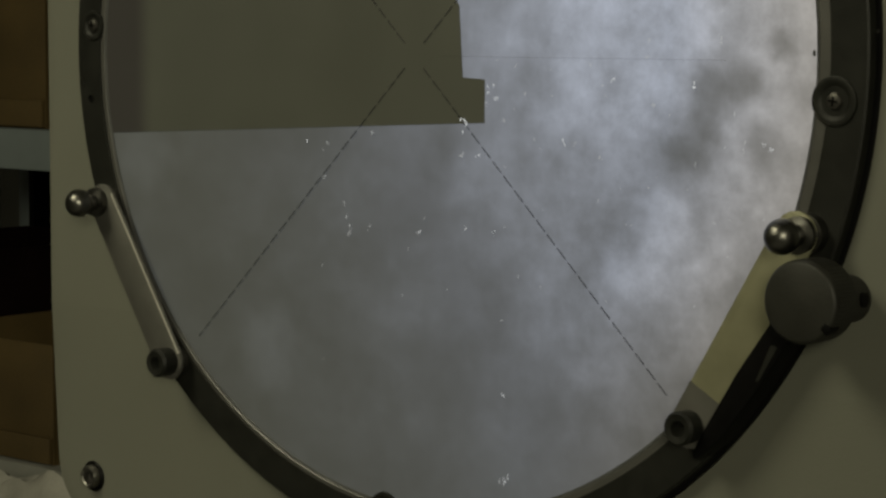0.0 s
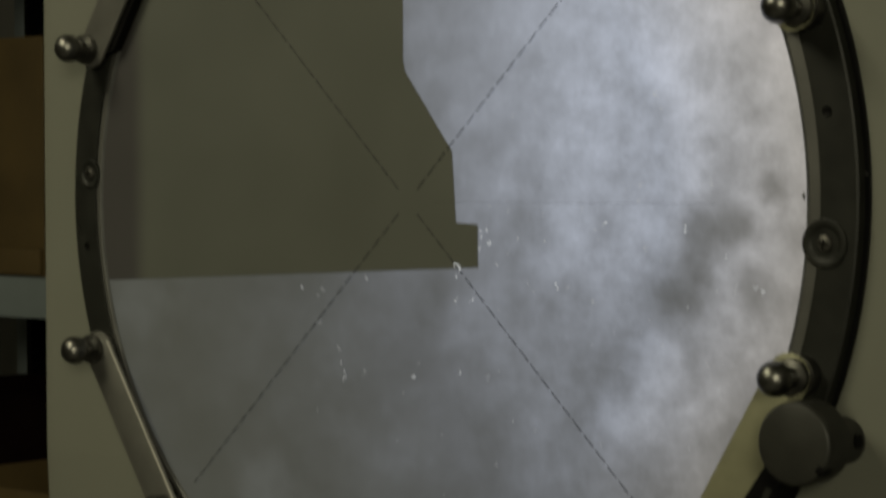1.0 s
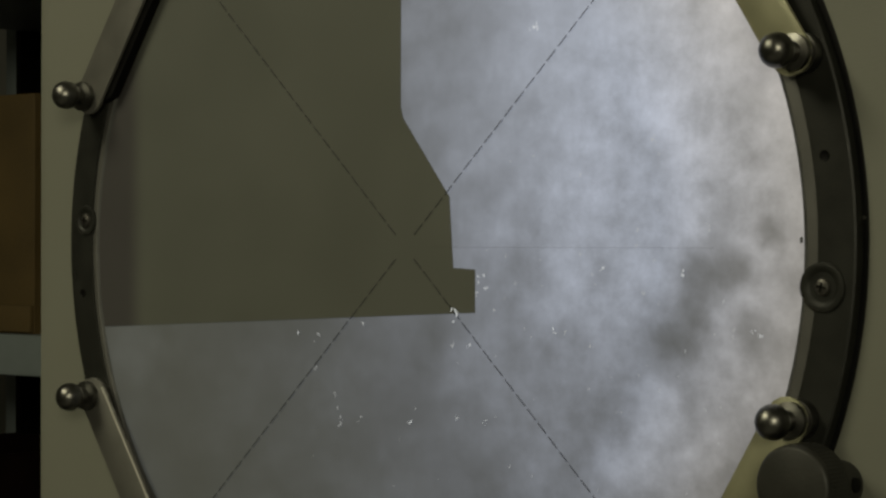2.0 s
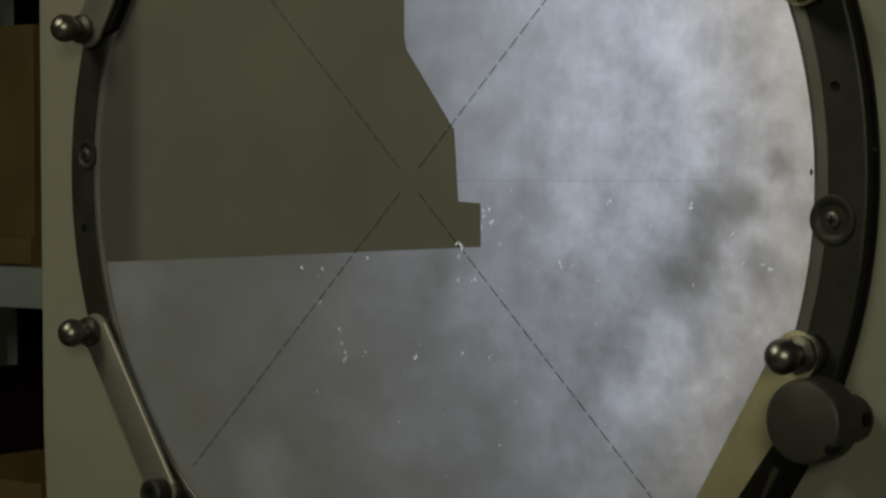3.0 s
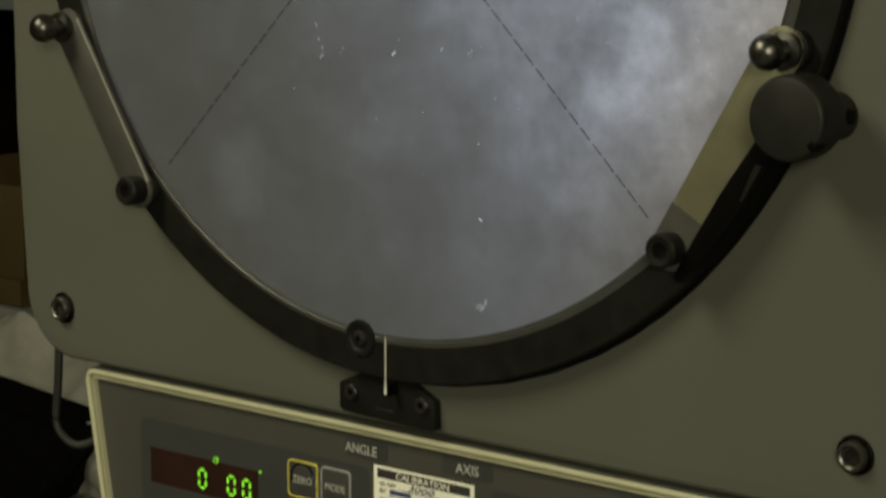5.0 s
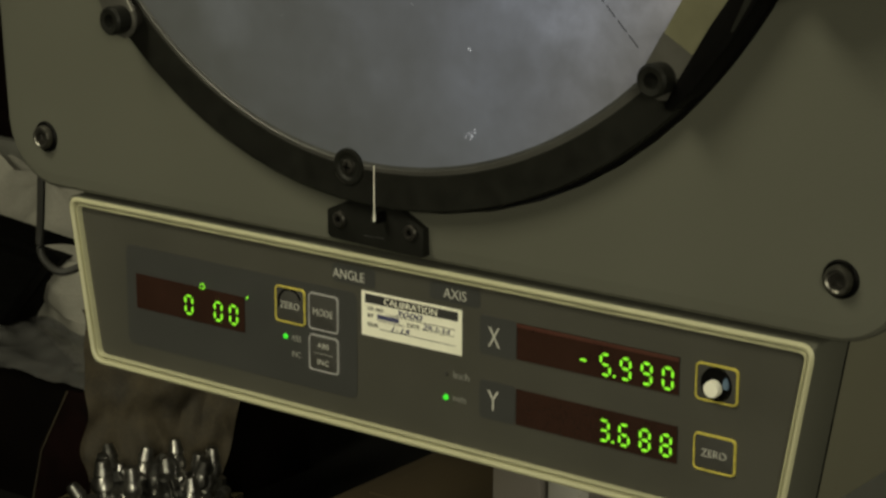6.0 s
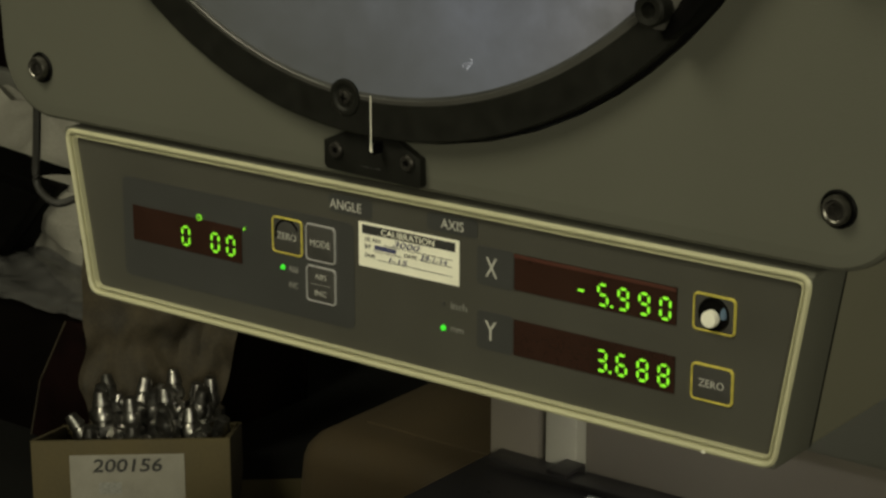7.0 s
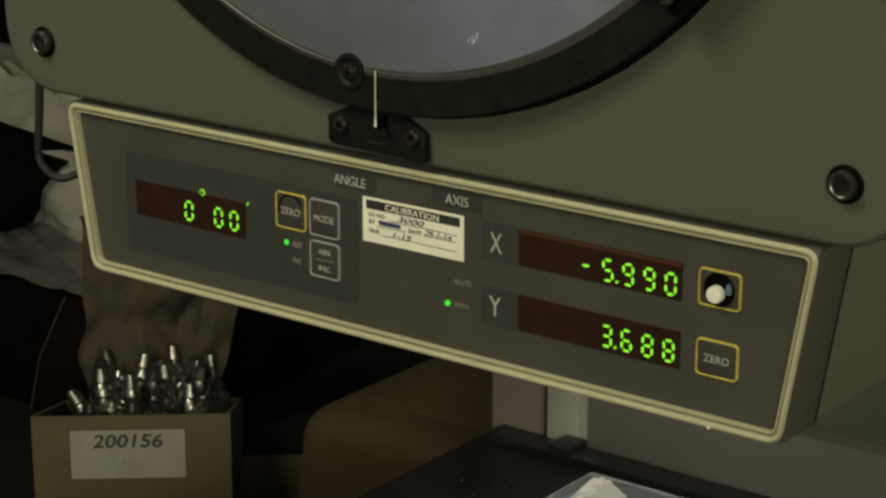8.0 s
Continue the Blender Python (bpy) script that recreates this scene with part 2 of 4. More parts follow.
CARD = mat("brown_cardboard", (0.086, 0.068, 0.030), 0.85, vary=0.12, scale=25, grain=500, bump=0.2)
CARD_DARK = mat("dark_brown_cardboard", (0.037, 0.024, 0.0075), 0.85, vary=0.15, scale=20, grain=500, bump=0.2)
KRAFT = mat("tan_paper_liner", (0.046, 0.036, 0.021), 0.8, vary=0.35, scale=45, grain=400, bump=0.2)
AMBER = mat("amber_card_bin", (0.070, 0.045, 0.012), 0.7, vary=0.2, scale=12, grain=400, bump=0.15)
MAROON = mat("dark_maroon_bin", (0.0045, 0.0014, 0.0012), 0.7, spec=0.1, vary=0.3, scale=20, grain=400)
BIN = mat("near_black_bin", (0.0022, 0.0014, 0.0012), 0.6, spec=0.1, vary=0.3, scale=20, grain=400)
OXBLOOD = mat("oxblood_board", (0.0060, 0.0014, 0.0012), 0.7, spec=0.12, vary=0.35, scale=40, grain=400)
SHELF = mat("blue_grey_steel_shelf", (0.155, 0.18, 0.185), 0.5, vary=0.08, scale=20)
SHELF_DARK = mat("grey_steel_shelf", (0.20, 0.20, 0.18), 0.5, vary=0.1, scale=20)
CLOTH = mat("pale_crumpled_paper", (0.30, 0.29, 0.255), 0.8, vary=0.15, scale=30, grain=500, bump=0.2)
FILM = mat("grey_plastic_film", (0.165, 0.164, 0.160), 0.13, vary=0.25, scale=40, alpha=0.55, coat=0.6, bump=0.0)
CLEAR = mat("clear_plastic", (0.55, 0.60, 0.62), 0.06, vary=0.1, scale=90, alpha=0.13, coat=1.0, bump=0.0)
RIM = mat("clear_plastic_edge", (0.7, 0.74, 0.76), 0.12, vary=0.3, scale=60, alpha=0.4, bump=0.0)
ROD = mat("grey_cable_sheath", (0.016, 0.0155, 0.014), 0.5, vary=0.1)
# near-black tone, set so the bench round the boxes reads dark
BENCH = mat("near_black_bench", (0.013, 0.013, 0.0125), 0.8, spec=0.1, vary=0.2, scale=9, grain=300)
WALL = mat("workshop_wall_paint", (0.16, 0.157, 0.14), 0.8, vary=0.08, scale=3, grain=200)
FLOOR = mat("grey_concrete", (0.25, 0.245, 0.23), 0.75, vary=0.2, scale=4, grain=150)
BLUE = mat("blue_plastic", (0.16, 0.24, 0.36), 0.3, vary=0.2, alpha=0.7)
STAGE = mat("black_oiled_stage", (0.016, 0.015, 0.015), 0.4, vary=0.2, scale=40, grain=700)


# ---- mesh helpers ----
def mesh_of(bm, material, smooth=None):
    me = bpy.data.meshes.new("mesh")
    bmesh.ops.recalc_face_normals(bm, faces=bm.faces)
    bm.to_mesh(me)
    bm.free()
    me.materials.append(material)
    if smooth:
        for f in me.polygons:
            f.use_smooth = True
        me.set_sharp_from_angle(angle=radians(smooth))
    return me


BASES = {}


def thing(name, at, label, category, group="", kind=""):
    """An Empty at the base of a thing; its parts are modelled in world metres."""
    ob = new(name)
    ob.empty_display_size = 0.02
    ob.location = at
    BASES[ob.name] = Matrix.Translation(at)
    return tagged(ob, label, category, group, kind)


def part(name, bm, material, parent, label="", smooth=35):
    ob = new(name, mesh_of(bm, material, smooth))
    ob.parent = parent
    ob.matrix_parent_inverse = BASES.get(parent.name, Matrix()).inverted()
    if label:
        ob["label"] = label
    return ob


def solid(name, bm, material, label, category, kind="", smooth=35, group=""):
    return tagged(new(name, mesh_of(bm, material, smooth)), label, category, group, kind)


def box(x0, x1, y0, y1, z0, z1, bevel=0.0, seg=2, m=None, bm=None):
    bm2 = bmesh.new()
    bmesh.ops.create_cube(bm2, size=1, matrix=Matrix.Translation(((x0 + x1) / 2, (y0 + y1) / 2, (z0 + z1) / 2)) @ Matrix.Diagonal((x1 - x0, y1 - y0, z1 - z0, 1)))
    if bevel:
        bmesh.ops.bevel(bm2, geom=bm2.edges[:], offset=bevel, segments=seg, affect="EDGES", profile=0.5)
    if m is not None:
        bmesh.ops.transform(bm2, matrix=m, verts=bm2.verts)
    if bm is None:
        return bm2
    return join(bm, bm2)


def join(bm, other):
    me = bpy.data.meshes.new("tmp")
    other.to_mesh(me)
    other.free()
    bm.from_mesh(me)
    bpy.data.meshes.remove(me)
    return bm


def lathe(profile, seg=48, m=None, close=False, arc=None, bm=None):
    """Turns (radius, y) pairs about the y axis. arc: (from, to) in degrees for a part turn, its ends capped."""
    b = bm or bmesh.new()
    n0 = len(b.verts)
    full = arc is None
    a0, a1 = (0, 360) if full else arc
    count = seg if full else seg + 1
    rows = []
    for i in range(count):
        a = radians(a0 + (a1 - a0) * i / seg)
        rows.append([b.verts.new((r * math.cos(a), y, r * math.sin(a))) for r, y in profile])
    steps = count if full else count - 1
    for i in range(steps):
        r0, r1 = rows[i], rows[(i + 1) % count]
        for j in range(len(profile) if close else len(profile) - 1):
            k = (j + 1) % len(profile)
            b.faces.new((r0[j], r0[k], r1[k], r1[j]))
    if not full and close:
        b.faces.new(rows[0])
        b.faces.new(rows[-1])
    b.verts.ensure_lookup_table()
    new_verts = b.verts[n0:]
    bmesh.ops.remove_doubles(b, verts=new_verts, dist=1e-6)
    if m is not None:
        bmesh.ops.transform(b, matrix=m, verts=b.verts[n0:])
    return b


def prism(points, y0, y1, bevel=0.0, bm=None):
    """A flat shape given in (x, z), between two depths."""
    b = bmesh.new()
    f = b.faces.new([b.verts.new((x, y0, z)) for x, z in points])
    ext = bmesh.ops.extrude_face_region(b, geom=[f])
    for v in ext["geom"]:
        if isinstance(v, bmesh.types.BMVert):
            v.co.y = y1
    if bevel:
        edges = [e for e in b.edges if all(abs(v.co.y - y0) < 1e-7 for v in e.verts)]
        bmesh.ops.bevel(b, geom=edges, offset=bevel, segments=2, affect="EDGES", profile=0.5)
    return b if bm is None else join(bm, b)


def rounded(x0, x1, z0, z1, r, n=6):
    pts = []
    for cx, cz, a0 in ((x1 - r, z1 - r, 0), (x0 + r, z1 - r, 90), (x0 + r, z0 + r, 180), (x1 - r, z0 + r, 270)):
        for i in range(n + 1):
            a = radians(a0 + 90 * i / n)
            pts.append((cx + r * math.cos(a), cz + r * math.sin(a)))
    return pts


def frame_shape(outer, inner, y_front, y_back, y_inner):
    """A raised rim between two outlines with the same number of points."""
    b = bmesh.new()
    mid = [((o[0] * 0.65 + i[0] * 0.35), (o[1] * 0.65 + i[1] * 0.35)) for o, i in zip(outer, inner)]
    mid2 = [((o[0] * 0.3 + i[0] * 0.7), (o[1] * 0.3 + i[1] * 0.7)) for o, i in zip(outer, inner)]
    rows = [[b.verts.new((x, y, z)) for x, z in pts] for pts, y in ((outer, y_back), (outer, y_front + 0.0008), (mid, y_front), (mid2, y_front), (inner, y_front + 0.0008), (inner, y_inner))]
    n = len(outer)
    for r0, r1 in zip(rows, rows[1:]):
        for i in range(n):
            b.faces.new((r0[i], r0[(i + 1) % n], r1[(i + 1) % n], r1[i]))
    return b


def tube(points, radius, sides=10):
    """A round rod along a smooth line through the points."""
    pts = [Vector(p) for p in points]
    fine = []
    for i in range(len(pts) - 1):
        p0, p1, p2, p3 = pts[max(i - 1, 0)], pts[i], pts[i + 1], pts[min(i + 2, len(pts) - 1)]
        for k in range(6):
            t = k / 6
            fine.append(0.5 * ((2 * p1) + (p2 - p0) * t + (2 * p0 - 5 * p1 + 4 * p2 - p3) * t * t + (3 * p1 - p0 - 3 * p2 + p3) * t ** 3))
    fine.append(pts[-1])
    b = bmesh.new()
    rows = []
    for i, p in enumerate(fine):
        d = (fine[min(i + 1, len(fine) - 1)] - fine[max(i - 1, 0)]).normalized()
        q = d.to_track_quat("Z", "Y")
        rows.append([b.verts.new(p + q @ Vector((radius * math.cos(2 * math.pi * k / sides), radius * math.sin(2 * math.pi * k / sides), 0))) for k in range(sides)])
    for r0, r1 in zip(rows, rows[1:]):
        for k in range(sides):
            b.faces.new((r0[k], r0[(k + 1) % sides], r1[(k + 1) % sides], r1[k]))
    b.faces.new(rows[0])
    b.faces.new(rows[-1])
    return b


def sheet(nu, nv, where, thick=0.0006):
    """A crumpled sheet: where(u, v) gives its place for u, v from 0 to 1."""
    b = bmesh.new()
    g = [[b.verts.new(where(i / nu, j / nv)) for j in range(nv + 1)] for i in range(nu + 1)]
    for i in range(nu):
        for j in range(nv):
            b.faces.new((g[i][j], g[i + 1][j], g[i + 1][j + 1], g[i][j + 1]))
    bmesh.ops.recalc_face_normals(b, faces=b.faces)
    bmesh.ops.solidify(b, geom=b.faces[:], thickness=thick)
    return b


def lettering(text, x, y, z, height, material, parent, name="lettering", width=0.0, shear=0.0, align="CENTER", turn=None, weight=0.0):
    """Flat writing that faces the reader: (x, z) is its middle, height that of its capitals."""
    cu = bpy.data.curves.new("text", "FONT")
    cu.body, cu.size, cu.align_x, cu.align_y, cu.shear, cu.resolution_u = text, height / 0.69, align, "CENTER", shear, 3
    cu.extrude, cu.offset = 0.00008, weight
    ob = new("text", cu)
    dg = bpy.context.evaluated_depsgraph_get()
    me = bpy.data.meshes.new_from_object(ob.evaluated_get(dg))
    bpy.data.objects.remove(ob)
    me.materials.clear()
    me.materials.append(material)
    xs = [v.co.x for v in me.vertices]
    zs = [v.co.y for v in me.vertices]
    wide = max(xs) - min(xs)
    sx = width / wide if width else 1.0
    cx, cz = (max(xs) + min(xs)) / 2, (max(zs) + min(zs)) / 2
    m = turn or (Matrix.Translation((x, y, z)) @ Matrix.Rotation(radians(90), 4, "X"))
    me.transform(m @ Matrix.Diagonal((sx, 1, 1, 1)) @ Matrix.Translation((-cx if align == "CENTER" else -min(xs), -cz, 0)))
    t = new(name, me)
    t.parent = parent
    t.matrix_parent_inverse = BASES.get(parent.name, Matrix()).inverted()
    return t


def socket_bolt(r, depth, m):
    """A round-headed bolt with a hexagonal socket, its head towards -y."""
    b = lathe([(0.0, -depth * 0.35), (r * 0.42, -depth * 0.35), (r * 0.46, -depth * 0.95), (r * 0.8, -depth), (r, -depth * 0.6), (r, 0)], 24, m)
    return b


def at(x, y, z):
    return Matrix.Translation((x, y, z))


# ---- the room ----
solid("floor", box(-3.2, 3.2, -3.2, 2.4, -0.1, 0.0), FLOOR, "grey concrete workshop floor", "floor", "structure", 0)
solid("ceiling", box(-3.2, 3.2, -3.2, 2.4, 2.7, 2.8), WALL, "plain painted workshop ceiling", "ceiling", "structure", 0)
solid("wall_north", box(-3.2, 3.2, 2.3, 2.4, 0, 2.7), WALL, "plain painted workshop wall", "wall", "structure", 0)
solid("wall_south", box(-3.2, 3.2, -3.2, -3.1, 0, 2.7), WALL, "plain painted workshop wall", "wall", "structure", 0)
solid("wall_west", box(-3.2, -3.1, -3.1, 2.3, 0, 2.7), WALL, "plain painted workshop wall", "wall", "structure", 0)
solid("wall_east", box(3.1, 3.2, -3.1, 2.3, 0, 2.7), WALL, "plain painted workshop wall", "wall", "structure", 0)

# fitting for the unseen bench lamp, its form assumed
for lx, ly, lz in (LAMP,):
    lamp = thing("ceiling_lamp", (lx, ly, 2.7), "grey lamp hung from the ceiling over the bench", "ceiling lamp", "hanging lamps")
    part("lamp_housing", box(lx - 0.26, lx + 0.26, ly - 0.43, ly + 0.43, lz + 0.02, lz + 0.09, 0.01), PAINT_GREY, lamp)
    for dy in (-0.35, 0.35):
        part("hanger", box(lx - 0.004, lx + 0.004, ly + dy - 0.004, ly + dy + 0.004, lz + 0.08, 2.70), DARK_STEEL, lamp)

# unseen stand that carries the added fill light
fill_stand = thing("fill_lamp_stand", (FILL_LAMP[0], FILL_LAMP[1] - 0.1, 0), "boxy grey lamp on a stand, added out of view as fill", "work lamp")
part("lamp_housing", box(-0.42, 0.42, -0.27, 0.27, 0.02, 0.09, 0.01, m=look(FILL_LAMP, (0, 0, 1.0))), PAINT_GREY, fill_stand)
part("pole", box(FILL_LAMP[0] + 0.03, FILL_LAMP[0] + 0.07, FILL_LAMP[1] - 0.12, FILL_LAMP[1] - 0.08, 0.02, 1.95), DARK_STEEL, fill_stand)
part("foot", box(FILL_LAMP[0] - 0.2, FILL_LAMP[0] + 0.3, FILL_LAMP[1] - 0.3, FILL_LAMP[1] + 0.1, 0, 0.02, 0.004), DARK_STEEL, fill_stand)

BZ = 0.72
bench = thing("workbench", (0, 0.25, 0), "workbench with a near-black top under the projector", "workbench")
part("bench_top", box(-1.15, 1.0, -0.25, 0.72, BZ - 0.04, BZ, 0.004), BENCH, bench)
for lx in (-1.10, 0.95):
    for ly in (-0.2, 0.67):
        part("leg", box(lx - 0.03, lx + 0.03, ly - 0.03, ly + 0.03, 0, BZ - 0.04, 0.003), SHELF_DARK, bench)

# ---- the profile projector ----
CZ = 1.30
HY = 0.004          # front of the housing
machine = thing("profile_projector", (0, 0.25, BZ), "beige optical profile projector with a round ground-glass screen", "profile projector")


def screen_housing():
    x1, z0, z1, r = 0.1985, 1.1085, 1.53, 0.026

    def outline(inset):
        pts = []
        a, b0, b1, rr = x1 - inset, z0 + inset, z1 - inset, r - inset
        corners = ((a - rr, b1 - rr, 0), (-a + rr, b1 - rr, 90), (-a + rr, b0 + rr, 180), (a - rr, b0 + rr, 270))
        for i, (cx, cz, a0) in enumerate(corners):
            arc = [(cx + rr * math.cos(radians(a0 + 90 * k / 10)), cz + rr * math.sin(radians(a0 + 90 * k / 10))) for k in range(11)]
            pts += arc
            nx, nz, na = corners[(i + 1) % 4]
            end = (nx + rr * math.cos(radians(na)), nz + rr * math.sin(radians(na)))
            pts += [(arc[-1][0] + (end[0] - arc[-1][0]) * k / 14, arc[-1][1] + (end[1] - arc[-1][1]) * k / 14) for k in range(1, 14)]
        return pts

    b = bmesh.new()
    inner = outline(0.006)
    hole = []
    for x, z in inner:
        a = math.atan2(z - CZ, x)
        hole.append((0.1745 * math.cos(a), CZ + 0.1745 * math.sin(a)))
    rows = [[b.verts.new((x, y, z)) for x, z in pts] for pts, y in
            ((hole, HY + 0.02), (hole, HY), (inner, HY), (outline(0.0018), HY + 0.0003), (outline(0.0005), HY + 0.0012), (outline(0), HY + 0.003), (outline(0), 0.50))]
    n = len(inner)
    for r0, r1 in zip(rows, rows[1:]):
        for i in range(n):
            b.faces.new((r0[i], r0[(i + 1) % n], r1[(i + 1) % n], r1[i]))
    b.faces.new(rows[-1])
    # the face bends back a little below the crease
    bmesh.ops.bisect_plane(b, geom=b.verts[:] + b.edges[:] + b.faces[:], plane_co=(0, 0, 1.199), plane_no=(0, 0, 1))
    for v in b.verts:
        if v.co.z < 1.199 and v.co.y < 0.1:
            v.co.y += (1.199 - v.co.z) * 0.045
    return b


housing = part("housing", screen_housing(), PAINT, machine, "beige painted sheet-metal screen housing", 2)


def hex_bolt(x, y, z):
    """A socket-head bolt sunk in a dark counterbore: rounded bright rim, deep hexagonal hole."""
    bolt = part("bolt", lathe([(0.0029, -0.0012), (0.0031, -0.0030), (0.0036, -0.0034), (0.0042, -0.0033), (0.0047, -0.0026), (0.0048, 0.0)], 32, at(x, y, z)), BOLT, housing, "steel socket-head bolt")
    part("socket", lathe([(0.0, -0.0006), (0.0019, -0.0007), (0.0023, -0.0012), (0.0025, -0.0028), (0.0034, -0.0029)], 6, at(x, y, z) @ Matrix.Rotation(radians(20), 4, "Y")), DARK_STEEL, bolt)
    part("counterbore", lathe([(0.0047, -0.0006), (0.0056, -0.0009), (0.0062, -0.0003), (0.0063, 0.0006)], 32, at(x, y, z)), BLACK, bolt)


for sx in (-1, 1):
    hex_bolt(sx * 0.1755, HY + 0.0030, 1.1295)

ring = part("screen_ring", lathe([(0.1611, 0.008), (0.1611, -0.0001), (0.1614, -0.0006), (0.1733, -0.0006), (0.1739, -0.0001), (0.1740, 0.009)], 192, at(0.0003, 0, CZ + 0.0015)), RING, machine, "black ring round the screen")
# black off-centre ring for the shaded rim and gap, shaped to fit the view
part("gap_shade_ring", lathe([(0.1720, 0.0036), (0.1746, 0.0036), (0.1749, 0.0038), (0.1749, 0.012)], 192, at(0.0013, 0, CZ + 0.0020)), BLACK, ring)
part("lip", lathe([(0.1578, -0.0003), (0.1582, -0.0006), (0.1588, -0.0005), (0.1612, 0.0002), (0.1632, 0.0008)], 192, at(0, 0, CZ)), LIP, ring, "narrow grey inner lip")
part("glass_bevel", lathe([(0.1568, -0.0002), (0.1572, -0.00040), (0.1578, -0.00045), (0.1579, -0.0002)], 192, at(0, 0, CZ)), BEVEL, ring, "thin pale bevel of the glass edge")
for x, z, c, r in ((-0.1640, 1.310, 0.0030, 0.0026), (0.1632, 1.2885, 0.0039, 0.0027), (-0.0126, 1.1405, 0.0034, 0.0028)):
    cup = part("screw_cup", lathe([(0, -0.0004), (c * 1.15, -0.0006), (c * 1.35, -0.0012), (c * 1.7, -0.0014), (c * 1.9, -0.0012), (c * 1.95, -0.0004)], 40, at(x, 0, z)), RING, ring, "round black cup washer")
    part("screw", lathe([(0, -0.0019), (r * 0.5, -0.0018), (r * 0.85, -0.0014), (r * 1.0, -0.0005)], 24, at(x, 0, z)), DARK_STEEL, ring, "small cross-head screw")
    for k in range(2):
        part("screw_slot", box(-r * 0.55, r * 0.55, -0.00205, -0.0016, -r * 0.11, r * 0.11, m=at(x, 0, z) @ Matrix.Rotation(radians(90 * k + 8), 4, "Y")), BLACK, ring)
    # same bright arc at the lower left of each cup
    part("bright_arc", lathe([(c * 1.72, -0.00142), (c * 1.86, -0.00128)], 8, at(x, 0, z), arc=(205, 262)), BOLT, cup, "bright arc on the cup rim")
for x, z, r in ((0.1637, 1.3275, 0.0013), (-0.1660, 1.2815, 0.0012)):
    part("small_hole", lathe([(0, -0.0007), (r, -0.0007), (r * 1.25, -0.00085), (r * 1.35, -0.0005)], 16, at(x, 0, z)), BLACK, ring)
part("paint_chip", lathe([(0, -0.0008), (0.0009, -0.00075)], 7, at(-0.1705, 0, 1.2885) @ Matrix.Rotation(radians(-20), 4, "Y") @ Matrix.Diagonal((0.5, 1, 2.2, 1))), STEEL, ring)
part("paint_chip", lathe([(0, -0.0008), (0.0007, -0.0006)], 7, at(0.1560, 0, 1.3025) @ Matrix.Diagonal((0.8, 1, 1.5, 1))), BEVEL, ring)
part("paint_chip", lathe([(0, -0.0008), (0.0007, -0.0006)], 7, at(0.1746, 0.004, 1.309)), STEEL, ring)

# ground glass with what is thrown on it and etched in it
glass = part("screen_glass", lathe([(0, 0.006), (0.1590, 0.006), (0.1590, 0.0), (0.0, 0.0)], 160, at(0, 0, CZ)), GLASS, machine, "round ground-glass screen lit from behind")


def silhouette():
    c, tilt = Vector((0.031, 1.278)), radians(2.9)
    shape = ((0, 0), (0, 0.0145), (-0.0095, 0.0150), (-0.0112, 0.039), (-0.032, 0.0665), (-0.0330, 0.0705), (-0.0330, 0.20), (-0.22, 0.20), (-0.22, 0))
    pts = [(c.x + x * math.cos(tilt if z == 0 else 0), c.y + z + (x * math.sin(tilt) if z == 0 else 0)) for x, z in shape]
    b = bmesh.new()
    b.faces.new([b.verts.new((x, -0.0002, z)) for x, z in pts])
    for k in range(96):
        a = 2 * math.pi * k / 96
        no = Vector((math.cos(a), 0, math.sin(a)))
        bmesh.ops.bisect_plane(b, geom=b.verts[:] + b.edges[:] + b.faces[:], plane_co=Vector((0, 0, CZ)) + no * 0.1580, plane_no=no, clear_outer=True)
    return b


# the part's shadow is a flat, non-emitting face laid over the glass
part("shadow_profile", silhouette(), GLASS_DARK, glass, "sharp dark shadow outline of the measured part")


def dashes():
    b = bmesh.new()
    for a0 in (45, 135, 225, 315):
        s = 0.006
        m = Matrix.Translation((0, 0, CZ)) @ Matrix.Rotation(radians(-a0), 4, "Y")
        while s < 0.149:
            long = 0.0042 + 0.0012 * random.random()
            box(s, min(s + long, 0.1505), -0.00045, -0.00025, -0.00019, 0.00019, m=m, bm=b)
            s += long + 0.0013
    return b


part("crosshair", dashes(), HAIR, glass, "fine dashed diagonal crosshair", 0)
part("etched_line", box(0.012, 0.125, -0.0004, -0.0002, CZ - 0.0001, CZ + 0.0001), HAIR_FAINT, glass)


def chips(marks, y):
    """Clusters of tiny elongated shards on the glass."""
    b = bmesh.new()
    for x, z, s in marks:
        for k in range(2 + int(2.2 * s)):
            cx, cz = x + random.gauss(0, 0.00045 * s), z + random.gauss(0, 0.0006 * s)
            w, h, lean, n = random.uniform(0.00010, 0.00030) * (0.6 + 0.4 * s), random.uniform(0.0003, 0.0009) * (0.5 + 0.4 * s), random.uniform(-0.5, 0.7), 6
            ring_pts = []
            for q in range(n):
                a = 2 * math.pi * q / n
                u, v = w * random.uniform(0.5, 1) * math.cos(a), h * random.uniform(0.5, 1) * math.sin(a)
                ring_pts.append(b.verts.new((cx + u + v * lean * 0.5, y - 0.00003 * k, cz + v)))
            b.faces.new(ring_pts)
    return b


